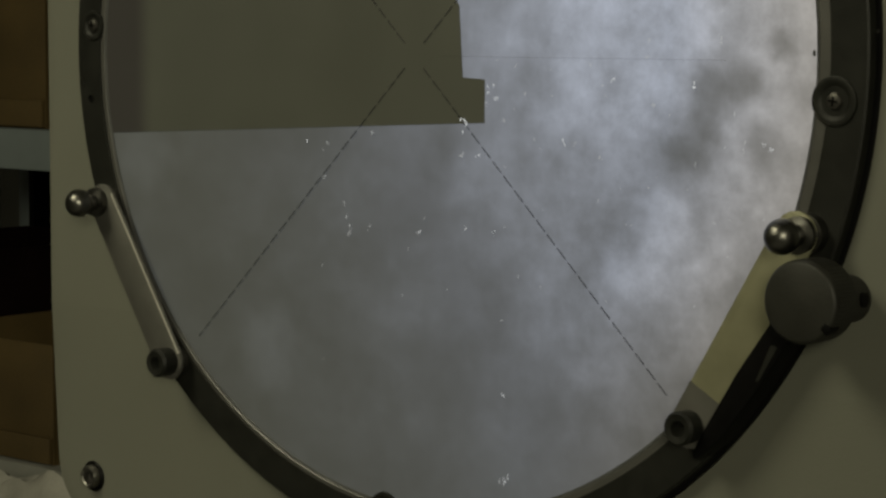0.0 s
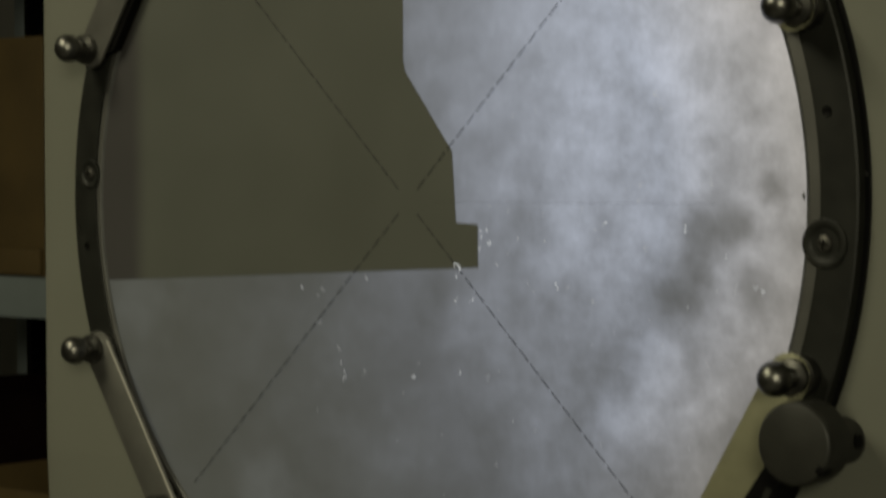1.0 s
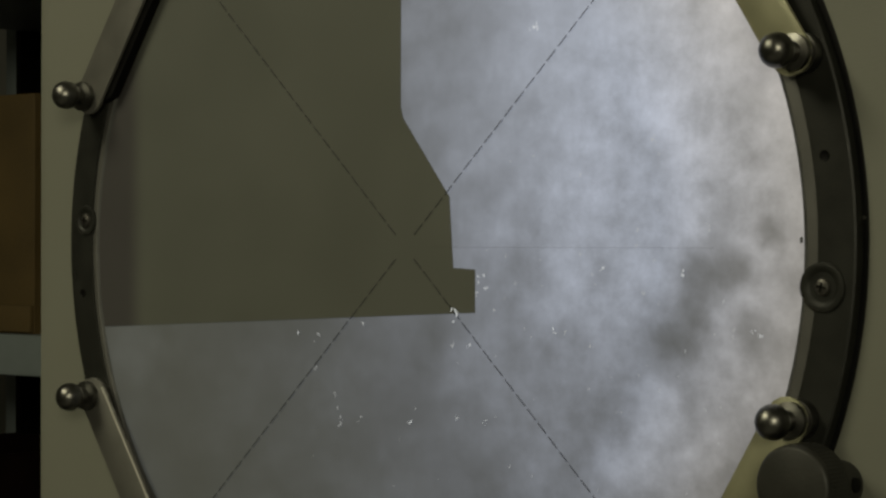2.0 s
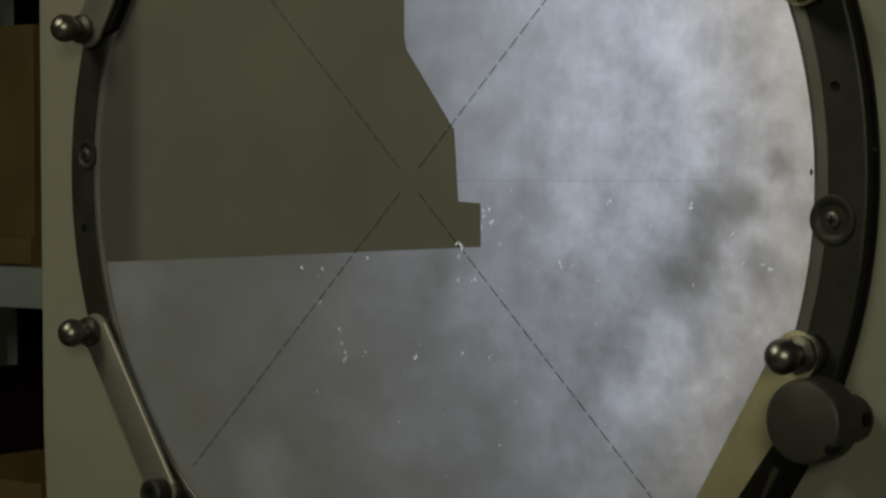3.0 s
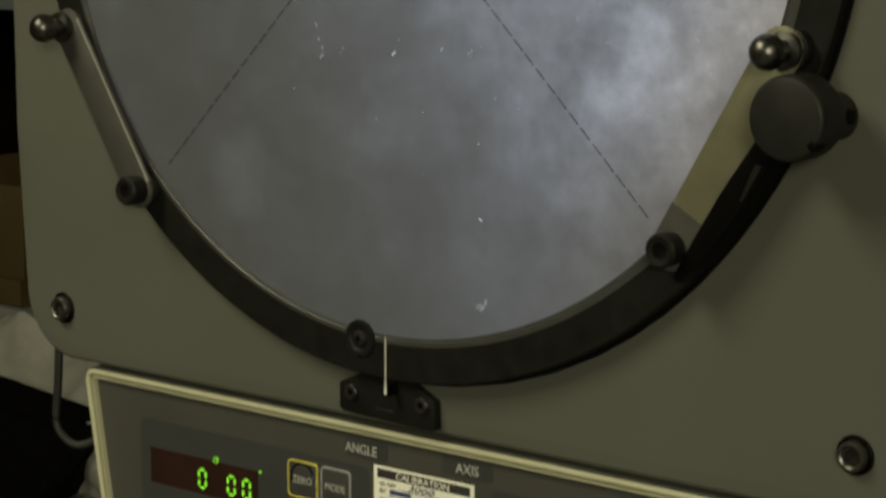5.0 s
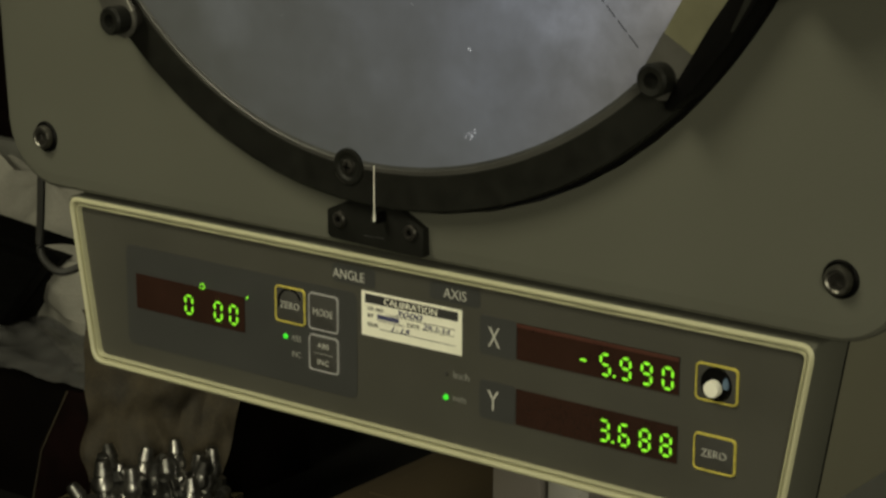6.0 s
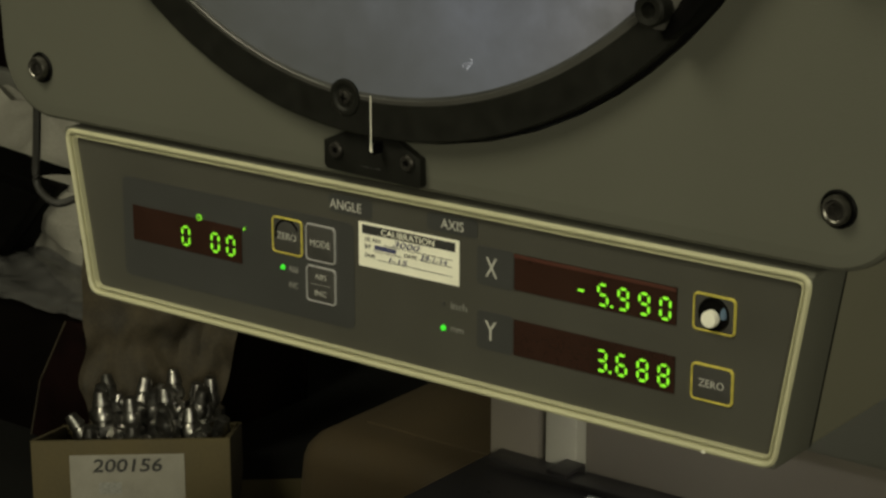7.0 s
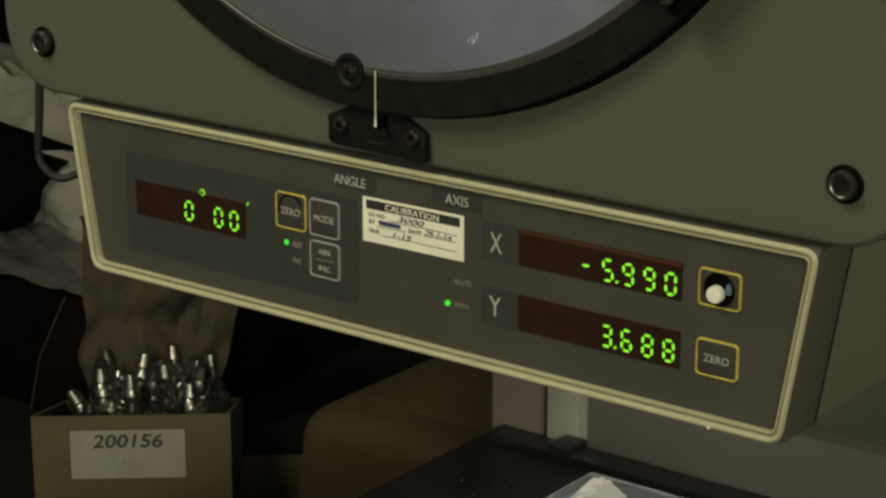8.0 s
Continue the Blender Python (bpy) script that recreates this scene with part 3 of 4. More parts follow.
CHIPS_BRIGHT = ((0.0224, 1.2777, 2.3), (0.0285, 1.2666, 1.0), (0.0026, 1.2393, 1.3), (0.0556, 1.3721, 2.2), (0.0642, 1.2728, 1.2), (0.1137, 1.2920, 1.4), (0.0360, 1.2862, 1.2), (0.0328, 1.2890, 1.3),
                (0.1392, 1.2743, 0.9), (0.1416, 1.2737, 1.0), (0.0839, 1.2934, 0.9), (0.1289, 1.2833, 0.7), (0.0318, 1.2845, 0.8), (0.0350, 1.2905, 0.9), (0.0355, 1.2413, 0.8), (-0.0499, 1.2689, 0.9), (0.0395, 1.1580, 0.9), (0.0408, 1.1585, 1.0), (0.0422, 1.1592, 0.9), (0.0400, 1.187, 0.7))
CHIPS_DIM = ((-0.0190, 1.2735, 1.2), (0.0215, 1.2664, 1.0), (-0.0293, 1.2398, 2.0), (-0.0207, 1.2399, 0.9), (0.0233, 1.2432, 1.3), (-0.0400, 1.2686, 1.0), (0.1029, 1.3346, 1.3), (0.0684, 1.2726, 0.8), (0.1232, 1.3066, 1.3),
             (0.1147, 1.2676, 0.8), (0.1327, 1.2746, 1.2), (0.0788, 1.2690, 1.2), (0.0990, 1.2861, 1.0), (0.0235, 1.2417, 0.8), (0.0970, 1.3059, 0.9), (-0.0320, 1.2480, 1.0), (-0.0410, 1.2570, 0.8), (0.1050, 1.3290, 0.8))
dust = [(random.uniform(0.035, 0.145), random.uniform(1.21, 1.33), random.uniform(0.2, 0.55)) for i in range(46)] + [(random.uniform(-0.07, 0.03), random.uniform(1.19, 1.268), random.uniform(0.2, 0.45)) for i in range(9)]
tagged(part("chip_marks", chips(CHIPS_BRIGHT, -0.00055), FLECK, glass, "small chips and dust specks, given a glow for their glint", 0), kind="stuff")
tagged(part("dust_marks", chips(CHIPS_DIM, -0.00050), FLECK_DIM, glass, "faint dust specks, given a weak glow", 0), kind="stuff")
tagged(part("fine_dust", chips(dust, -0.00060), FLECK_DIM, glass, "faint dust specks, given a weak glow", 0), kind="stuff")


# clips: a flat spring strip, a ball-headed post and a low bolt each
def clip(tx, tz, lx, lz, material, note):
    sx = 1 if tx > 0 else -1
    top, low = Vector((tx - sx * 0.002, tz)), Vector((lx, lz))
    d = (low - top).normalized()
    n = Vector((-d.y, d.x))
    half = 0.0070
    pts = []
    for c, a0 in ((low, -90), (top, 90)):
        for k in range(9):
            a = radians(a0 + 180 * k / 8)
            v = c + (d * math.cos(a) + n * math.sin(a)) * half
            pts.append((v.x, v.y))
    strip = part("clip_strip", prism(pts, -0.0062, -0.0050, 0.0002), material, machine, note)
    side = n if n.dot(Vector((0, CZ)) - top) > 0 else -n
    a, b = top + side * half, low + side * half
    w = side * 0.0007
    # the lower left strip alone gets a painted highlight along its inner edge
    if sx < 0 and tz < CZ:
        part("edge_highlight", prism([tuple(a), tuple(b), tuple(b - w), tuple(a - w)], -0.0065, -0.0049), EDGE_LIGHT, strip, "pale line for the lit edge")
    # shadow below the upper left strip, put in as a black piece
    if sx < 0 and tz > CZ:
        o = side * 0.0028
        part("clip_shadow", prism([tuple(a + d * 0.002), tuple(a + o + d * 0.006), tuple(b + o), tuple(b), tuple(b - o), tuple(a - o)], -0.0047, -0.0007), BLACK, strip, "black piece for the shadow beneath the clip")
    if sx > 0:
        k = half * 1.01
        end = [low - d * 0.0125 + n * k, low - d * 0.0125 - n * k] + [low + (d * math.sin(radians(180 * q / 8)) - n * math.cos(radians(180 * q / 8))) * k for q in range(9)]
        part("strip_end", prism([tuple(v) for v in end], -0.0064, -0.0049), PLATE, strip, "dull grey end of the strip")
    part("post", lathe([(0.0062, -0.0005), (0.0062, -0.0048), (0.0050, -0.0050), (0.0050, -0.0066), (0.0056, -0.0066), (0.0056, -0.0086), (0.0034, -0.0092), (0.0034, -0.0140)], 24, at(top.x + sx * 0.002, 0, top.y)), STEEL, strip, "turned steel post")
    ball = bmesh.new()
    bmesh.ops.create_uvsphere(ball, u_segments=28, v_segments=18, radius=0.0054, matrix=at(top.x + sx * 0.0016, -0.0162, top.y))
    part("ball_knob", ball, STEEL, strip, "worn steel ball head", 60)
    part("spacer", lathe([(0.0050, -0.0005), (0.0050, -0.0055)], 24, at(low.x, 0, low.y)), DARK_STEEL, strip)
    part("bolt", lathe([(0.0, -0.0100), (0.0022, -0.0100), (0.0026, -0.0128), (0.0046, -0.0132), (0.0054, -0.0122), (0.0052, -0.0062)], 24, at(low.x, 0, low.y)), RING, strip, "dark socket-head bolt")


clip(-0.1560, 1.2420, -0.1170, 1.1835, PLATE, "grey nickel spring strip")
clip(-0.1585, 1.3580, -0.1185, 1.4165, PLATE, "grey nickel spring strip")
clip(0.1560, 1.2490, 0.1180, 1.1870, PLATE_PALE, "pale nickel spring strip")
clip(0.1570, 1.3580, 0.1185, 1.4165, PLATE_PALE, "pale nickel spring strip")

# screen clamp: a curved black lever with a round knob
LEVER = [(0.1500, 1.2252), (0.1467, 1.2206), (0.1355, 1.2053), (0.1235, 1.1854), (0.1206, 1.1796), (0.1204, 1.1782), (0.1214, 1.1773), (0.1228, 1.1776), (0.1300, 1.1841), (0.1425, 1.2001), (0.1524, 1.2151), (0.1640, 1.2250)]
lever = part("clamp_lever", prism(LEVER, -0.0085, 0.0030, 0.0010), BLACK, machine, "black tapered clamp lever")
part("wear_line", prism([(0.1428, 1.2040), (0.1440, 1.2042), (0.1502, 1.2150), (0.1480, 1.2155)], -0.0086, -0.0082), RING, lever, "worn grey streak")
part("stem", lathe([(0.0072, 0.0045), (0.0066, -0.004), (0.0060, -0.0125)], 32, at(0.1672, 0, 1.2300)), KNOB, lever)
KX, KZ = 0.1660, 1.2312
part("knob", lathe([(0, -0.0232), (0.0110, -0.0234), (0.0117, -0.0230), (0.0122, -0.0222), (0.0122, -0.0115), (0.0113, -0.0105), (0, -0.0105)], 64, at(KX, 0, KZ)), KNOB, lever, "dark grey round knob")
part("notch", box(0.0100, 0.0128, -0.0236, -0.0185, -0.0013, 0.0013, 0.0003, m=at(KX, 0, KZ) @ Matrix.Rotation(radians(38), 4, "Y")), BLACK, lever)
knurl = bmesh.new()
for k in range(60):
    box(0.0119, 0.01235, -0.0215, -0.0122, -0.00030, 0.00030, m=at(KX, 0, KZ) @ Matrix.Rotation(2 * math.pi * k / 60, 4, "Y"), bm=knurl)
tagged(part("knurl", knurl, KNOB, lever, smooth=0), kind="stuff")
part("grub_screw", lathe([(0, -0.0008), (0.0022, -0.0008), (0.0024, 0.001)], 16, at(0.1738, 0, 1.2305) @ Matrix.Rotation(radians(90), 4, "Z")), BLACK, lever)

# index bracket at six o'clock
BRACKET = [(-0.0270, 1.1132), (-0.0254, 1.1118), (0.0156, 1.1106), (0.0166, 1.1114), (0.0166, 1.1212), (0.0060, 1.1268), (-0.0130, 1.1285), (-0.0270, 1.1222)]
bracket = part("index_bracket", prism(BRACKET, 0.0044, 0.0085, 0.0005), RING, machine, "black index bracket")
part("index_arm", box(-0.0016, 0.0002, -0.0008, 0.0046, 1.1215, 1.1255, 0.0003), BLACK, bracket)
part("needle", prism([(-0.00079, 1.1425), (-0.00061, 1.1425), (-0.00058, 1.1268), (-0.00025, 1.1226), (-0.00115, 1.1226), (-0.00082, 1.1268)], -0.0014, -0.0009), WHITE, bracket, "thin white index line")
for x in (-0.0208, 0.0114):
    part("screw", socket_bolt(0.0029, 0.0018, at(x, 0.0045, 1.1194)), DARK_STEEL, bracket)
    part("screw_socket", lathe([(0.0, -0.0009), (0.0013, -0.0010)], 6, at(x, 0.0045, 1.1194)), BLACK, bracket)
part("worn_print", box(-0.0098, -0.0008, 0.00425, 0.0044, 1.1150, 1.11515), BEVEL, bracket)

# ---- counter panel under the screen ----
PT, PB, TX, BX, PX = 1.1064, 1.0387, 0.1670, 0.1563, 0.0014
PY = 0.0115


def trapezoid(inset, r):
    """Rounded outline of the panel: wide at its top, narrow at its foot."""
    k = (TX - BX) / (PT - PB)
    corners = [Vector((TX - inset * (1 + k), PT - inset)), Vector((-TX + inset * (1 + k), PT - inset)), Vector((-BX + inset * (1 - k), PB + inset)), Vector((BX - inset * (1 - k), PB + inset))]
    pts = []
    for i, c in enumerate(corners):
        p, q = corners[i - 1], corners[(i + 1) % 4]
        a, b = c + (p - c).normalized() * r, c + (q - c).normalized() * r
        for s in range(7):
            t = s / 6
            v = a * (1 - t) ** 2 + c * 2 * t * (1 - t) + b * t * t
            pts.append((v.x + PX, v.y))
    return pts


panel = thing("digital_counter", (0, 0.15, PB), "olive-grey digital counter with lit green digits under the screen", "counter")
part("face_plate", prism(trapezoid(0.0035, 0.003), PY, PY + 0.004), PANEL, panel, "olive-grey face plate")
# glint on the bezel, put in as a small white dot
part("bezel_glint", lathe([(0, -0.0006), (0.0007, -0.0003), (0.0008, 0.0002)], 8, at(0.1315, 0.0082, 1.0392)), WHITE, panel)
part("bezel", frame_shape(trapezoid(0, 0.006), trapezoid(0.0021, 0.004), 0.0080, 0.0090, PY - 0.001), CREAM, panel, "raised pale cream bezel")
part("bezel_step", frame_shape(trapezoid(0.0021, 0.004), trapezoid(0.0036, 0.003), 0.0098, 0.0105, PY + 0.001), CREAM_DIM, panel)
part("bezel_bead", frame_shape(trapezoid(0.0030, 0.003), trapezoid(0.0037, 0.003), 0.0092, 0.0105, PY + 0.001), CREAM, panel)
part("bezel_sleeve", frame_shape(trapezoid(0.0001, 0.0012), trapezoid(0.0016, 0.0012), 0.0088, 0.0318, 0.0318), PAINT, panel, "beige sleeve behind the bezel")
# shade of the gap, put in as a thin dark band slightly proud
part("seam", prism(trapezoid(-0.0001, 0.002), 0.0316, 0.0326), RING, panel)
part("counter_case", prism(trapezoid(0.0004, 0.002), 0.0326, 0.30, 0.0005), PAINT_LIT, panel, "beige counter case")
part("patch", prism(rounded(-0.1365, -0.0185, 1.0500, 1.0905, 0.003), PY - 0.0002, PY + 0.001), PATCH, panel)
# smaller darker patches behind X, Y, ANGLE and AXIS
for x0, x1, z0, z1 in ((0.037, 0.0525, 1.0785, 1.0925), (0.037, 0.0525, 1.0550, 1.0690), (-0.030, -0.010, 1.0935, 1.1005), (0.015, 0.037, 1.0945, 1.1010)):
    part("patch", prism(rounded(x0, x1, z0, z1, 0.0015), PY - 0.0002, PY + 0.001), PATCH, panel)
for x0, x1, z0, z1 in ((-0.1310, -0.0735, 1.0655, 1.0795), (0.0530, 0.1178, 1.0793, 1.0922), (0.0530, 0.1178, 1.0556, 1.0685)):
    part("display_window", prism([(x0, z0), (x1, z0), (x1, z1), (x0, z1)], PY - 0.0005, PY + 0.001), WINDOW, panel, "dark red display window")
part("window_edge", box(0.0530, 0.1178, PY - 0.0007, PY, 1.0909, 1.0922), WINDOW_TOP, panel)

SEGMENTS = {"0": "abcdef", "3": "abgcd", "5": "afgcd", "6": "afgedc", "8": "abcdefg", "9": "abcdfg", "-": "g"}


def digit(char, x, z, w=0.0036, h=0.0071, t=0.00094):
    y0, y1 = PY - 0.0008, PY - 0.0006
    e, g = t * 0.5, h / 2
    cell = part("digit", box(x - w / 2 - t, x + w / 2 + t, PY - 0.00058, PY, z - h / 2 - t, z + h / 2 + t), WINDOW, panel, "lit green digit " + char if char != "-" else "lit green minus sign", 0)

    def bar(xa, za, xb, zb):
        d = Vector((xb - xa, zb - za)).normalized()
        n = Vector((-d.y, d.x)) * t / 2
        p, q = Vector((xa, za)) + d * e, Vector((xb, zb)) - d * e
        i = d * t / 2
        b = prism([tuple(v) for v in (p, p + i - n, q - i - n, q, q - i + n, p + i + n)], y0, y1)
        part("segment", b, GREEN, cell, "", 0)

    x0, x1, z0, z1, zm = x - w / 2, x + w / 2, z - g, z + g, z
    ends = {"a": (x0, z1, x1, z1), "b": (x1, zm, x1, z1), "c": (x1, z0, x1, zm), "d": (x0, z0, x1, z0), "e": (x0, z0, x0, zm), "f": (x0, zm, x0, z1), "g": (x0, zm, x1, zm)}
    if char == "-":
        bar(x - w * 0.52, zm, x + w * 0.52, zm)
    else:
        for s in SEGMENTS[char]:
            bar(*ends[s])
    return cell


for char, x in (("0", -0.1024), ("0", -0.0870), ("0", -0.0790)):
    digit(char, x, 1.0716)
for char, x in (("-", 0.0812), ("5", 0.0900), ("9", 0.0980), ("9", 0.1062), ("0", 0.1144)):
    digit(char, x - 0.0006, 1.0844)
for char, x in (("3", 0.0900), ("6", 0.0980), ("8", 0.1062), ("8", 0.1144)):
    digit(char, x - 0.0006, 1.0612)
for z in (1.0810, 1.0578):
    part("decimal_point", lathe([(0, -0.0009), (0.0005, -0.0009), (0.0005, 0)], 10, at(0.0930, PY, z)), GREEN, panel)
part("degree_mark", lathe([(0.0009, -0.0009), (0.00125, -0.0009), (0.00125, -0.0006)], 16, at(-0.0950, PY, 1.0802)), GREEN, panel)
part("minute_mark", prism([(-0.0724, 1.0790), (-0.0719, 1.0790), (-0.0712, 1.0802), (-0.0718, 1.0802)], PY - 0.0009, PY - 0.0006), GREEN, panel)
for x, z in ((-0.0530, 1.0680), (0.0222, 1.0592)):
    part("indicator_dot", lathe([(0, -0.0010), (0.0009, -0.0008), (0.0011, 0)], 14, at(x, PY, z)), GREEN_DOT, panel, "lit green dot")
part("indicator_dot", lathe([(0, -0.0006), (0.0008, -0.0005), (0.0009, 0)], 14, at(0.0222, PY, 1.0680)), KEY, panel)


def key(x0, x1, z0, z1, line, text="", size=0.0026, hole=False):
    k = part("key", prism(rounded(x0 + 0.0008, x1 - 0.0008, z0 + 0.0008, z1 - 0.0008, 0.0012), PY - 0.0006, PY + 0.001, 0.0002), KEY, panel, "square key with a coloured outline")
    part("outline", frame_shape(rounded(x0, x1, z0, z1, 0.0018), rounded(x0 + 0.0008, x1 - 0.0008, z0 + 0.0008, z1 - 0.0008, 0.0012), PY - 0.0009, PY + 0.0005, PY - 0.0004), line, k)
    cx, cz = (x0 + x1) / 2, (z0 + z1) / 2
    for i, word in enumerate(text.split("/")):
        if word:
            dz = 0 if "/" not in text else (0.0032, -0.0032)[i]
            lettering(word, cx, PY - 0.0008, cz + dz, size, PRINT, k, width=min(0.0095, 0.95 * size * len(word)))
    if "/" in text:
        part("bar", box(cx - 0.0045, cx + 0.0045, PY - 0.0008, PY - 0.0006, cz - 0.0001, cz + 0.0001), PRINT_DIM, k)
    if hole:
        part("socket", lathe([(0.0050, -0.0010), (0.0054, -0.0014), (0.0058, -0.0007)], 28, at(cx, PY, cz)), BLACK, k)
        part("dark_well", lathe([(0, -0.00075), (0.0051, -0.0008)], 28, at(cx, PY, cz)), BLACK, k)
        part("white_stub", lathe([(0, -0.0036), (0.0026, -0.0034), (0.0029, -0.0028), (0.0029, -0.0007)], 24, at(cx - 0.0006, PY, cz - 0.0013)), WHITE, k, "round white stub of a missing key")
        part("blue_tip", lathe([(0, -0.0018), (0.0013, -0.0016), (0.0015, -0.0007)], 14, at(cx + 0.0038, PY, cz + 0.0008) @ Matrix.Diagonal((0.8, 1, 1.4, 1))), BLUE, k)
    return k


worn = key(-0.0580, -0.0430, 1.0732, 1.0875, YELLOW, "ZERO")
part("dent", lathe([(0.0050, -0.0008), (0.0056, -0.0011), (0.0060, -0.0006)], 24, at(-0.0505, PY, 1.0812), arc=(20, 200)), BLACK, worn)
key(-0.0416, -0.0270, 1.0730, 1.0875, GREYLINE, "MODE")
key(-0.0416, -0.0270, 1.0572, 1.0715, GREYLINE, "ABS/INC", 0.0020)
key(0.1240, 0.1400, 1.0795, 1.0925, YELLOW, hole=True)
key(0.1240, 0.1400, 1.0555, 1.0685, YELLOW, "ZERO")
TY = PY - 0.0004
lettering("ANGLE", -0.0222, TY, 1.0968, 0.0035, PRINT, panel, width=0.0148)
lettering("AXIS", 0.0262, TY, 1.0977, 0.0035, PRINT, panel, width=0.0100)
lettering("X", 0.0432, TY, 1.0853, 0.0072, PRINT, panel, width=0.0050)
lettering("Y", 0.0430, TY, 1.0622, 0.0072, PRINT, panel, width=0.0050)
lettering("inch", 0.0292, TY, 1.0684, 0.0026, PRINT_DIM, panel, width=0.0070)
lettering("mm", 0.0284, TY, 1.0594, 0.0024, PRINT_DIM, panel, width=0.0056)
lettering("ABS", -0.0478, TY, 1.0680, 0.0022, PRINT_DIM, panel, width=0.0048)
lettering("INC", -0.0478, TY, 1.0618, 0.0022, PRINT_DIM, panel, width=0.0044)

card = part("calibration_label", prism([(-0.0162, 1.0755), (0.0292, 1.0758), (0.0292, 1.0925), (-0.0162, 1.0922)], PY - 0.0003, PY + 0.0005), PAPER, panel, "white paper calibration label")
CY = PY - 0.0005
part("title_bar", prism([(-0.0144, 1.0880), (0.0275, 1.0882), (0.0275, 1.0915), (-0.0144, 1.0913)], CY, CY + 0.0002), INK, card)
lettering("CALIBRATION", 0.0065, CY - 0.0002, 1.0898, 0.0023, PAPER, card, width=0.0240)
for text, x, z, w in (("I.D. NO.", -0.0131, 1.0861, 0.0075), ("BY", -0.0131, 1.0834, 0.0028), ("DATE", 0.0050, 1.0829, 0.0056), ("DUE", -0.0131, 1.0801, 0.0045)):
    lettering(text, x, CY, z, 0.0014, INK, card, width=w, align="LEFT")
for x0, x1, z in ((-0.0045, 0.0262, 1.0849), (-0.0092, 0.0035, 1.0820), (0.0118, 0.0258, 1.0823), (-0.0075, 0.0262, 1.0789)):
    part("rule_line", box(x0, x1, CY, CY + 0.0002, z - 0.00008, z + 0.00008), INK, card)
lettering("3000", 0.0060, CY - 0.0002, 1.0865, 0.0021, PEN, card, width=0.0120, shear=0.25)
part("pen_bar", box(-0.0085, 0.0012, CY - 0.0002, CY, 1.0828, 1.0844), PEN, card)
lettering("29-1-14", 0.0182, CY - 0.0002, 1.0836, 0.0018, PEN, card, width=0.0120, shear=0.2)
lettering("1-15", 0.0022, CY - 0.0002, 1.0801, 0.0019, PEN, card, width=0.0085, shear=0.25)

panel.location.x -= 0.0007

# ---- lower body of the machine ----
pedestal = part("pedestal", box(-0.102, 0.30, 0.292, 0.55, BZ, 1.10, 0.004), PAINT_GREY, machine, "grey painted pedestal")
part("side_panel", box(-0.160, -0.1285, 0.290, 0.50, BZ, 1.10, 0.003), PAINT_GREY, pedestal)
part("groove", box(-0.1285, -0.1225, 0.298, 0.50, BZ, 1.10), SHELF_DARK, pedestal)
part("pale_strip", box(-0.1225, -0.102, 0.286, 0.50, BZ, 1.10, 0.003), STRIP_PALE, pedestal)
part("body_top", box(-0.02, 0.30, 0.284, 0.50, 0.926, 1.10, 0.003), PAINT, pedestal)
stage = part("stage", box(-0.152, 0.22, -0.02, 0.290, 0.855, 0.885, 0.003), STAGE, machine, "black oiled work stage")
part("stage_rail", box(-0.141, 0.22, 0.264, 0.2765, 0.884, 0.8885, 0.0006), STAGE, stage)
part("rail_block", box(-0.107, -0.0950, 0.266, 0.284, 0.884, 0.8906, 0.0005), STAGE, stage)
part("stage_column", box(-0.08, 0.16, 0.03, 0.24, BZ, 0.856, 0.004), PAINT_GREY, stage)
swarf = bmesh.new()
for i in range(24):
    s = random.uniform(0.0004, 0.0011)
    bmesh.ops.create_icosphere(swarf, subdivisions=1, radius=s, matrix=at(random.uniform(-0.150, -0.05), random.uniform(0.12, 0.27), 0.885 + s * 0.6))
tagged(part("swarf", swarf, STEEL, stage, "tiny bright metal chips", 0), kind="stuff")
part("cable", tube([(-0.187, 0.014, 1.112), (-0.1885, 0.014, 1.095), (-0.1900, 0.014, 1.080), (-0.187, 0.015, 1.0735), (-0.181, 0.017, 1.0705), (-0.174, 0.021, 1.073), (-0.162, 0.026, 1.080)], 0.0017), ROD, machine, "thin dark cable")

# barrel never in view, added to hold the stage light
part("projection_lens", lathe([(0, 0.004), (0.020, 0.004), (0.024, 0.006), (0.024, 0.08), (0, 0.08)], 40, at(LENS[0], LENS[1], LENS[2]) @ Matrix.Rotation(radians(90), 4, "X")), BLACK, machine, "black lens barrel, assumed, round the added stage light")

# ---- clear plastic box on the stage ----
pbox = thing("plastic_box", (-0.03, 0.20, 0.885), "clear plastic box with a white and blue content", "plastic box")
clear = box(-0.061, 0.012, 0.160, 0.236, 0.8855, 0.897, 0.0008)
bmesh.ops.delete(clear, geom=[f for f in clear.faces if abs(f.normal.z) > 0.9], context="FACES")
part("box_shell", clear, CLEAR, pbox)
rim = bmesh.new()
for x0, x1, y0, y1 in ((-0.0615, 0.0125, 0.2354, 0.2363), (-0.0615, -0.0606, 0.160, 0.2354), (0.0116, 0.0125, 0.160, 0.2354)):
    box(x0, x1, y0, y1, 0.8965, 0.8980, 0.0004, m=None, bm=rim)
part("box_rim", rim, RIM, pbox)
part("white_card", sheet(8, 6, lambda u, v: (-0.0545 + 0.019 * u - 0.004 * v, 0.196 + 0.038 * v, 0.8935 + 0.0040 * math.sin(2.6 * u + v) + 0.0022 * noise.noise((u * 5, v * 6, 4)))), PAPER, pbox, "crumpled white paper slip")
part("blue_bag", sheet(10, 10, lambda u, v: (-0.0600 + 0.012 * u, 0.175 + 0.052 * v, 0.8945 + 0.004 * noise.noise((u * 6, v * 6, 1)))), BLUE, pbox)
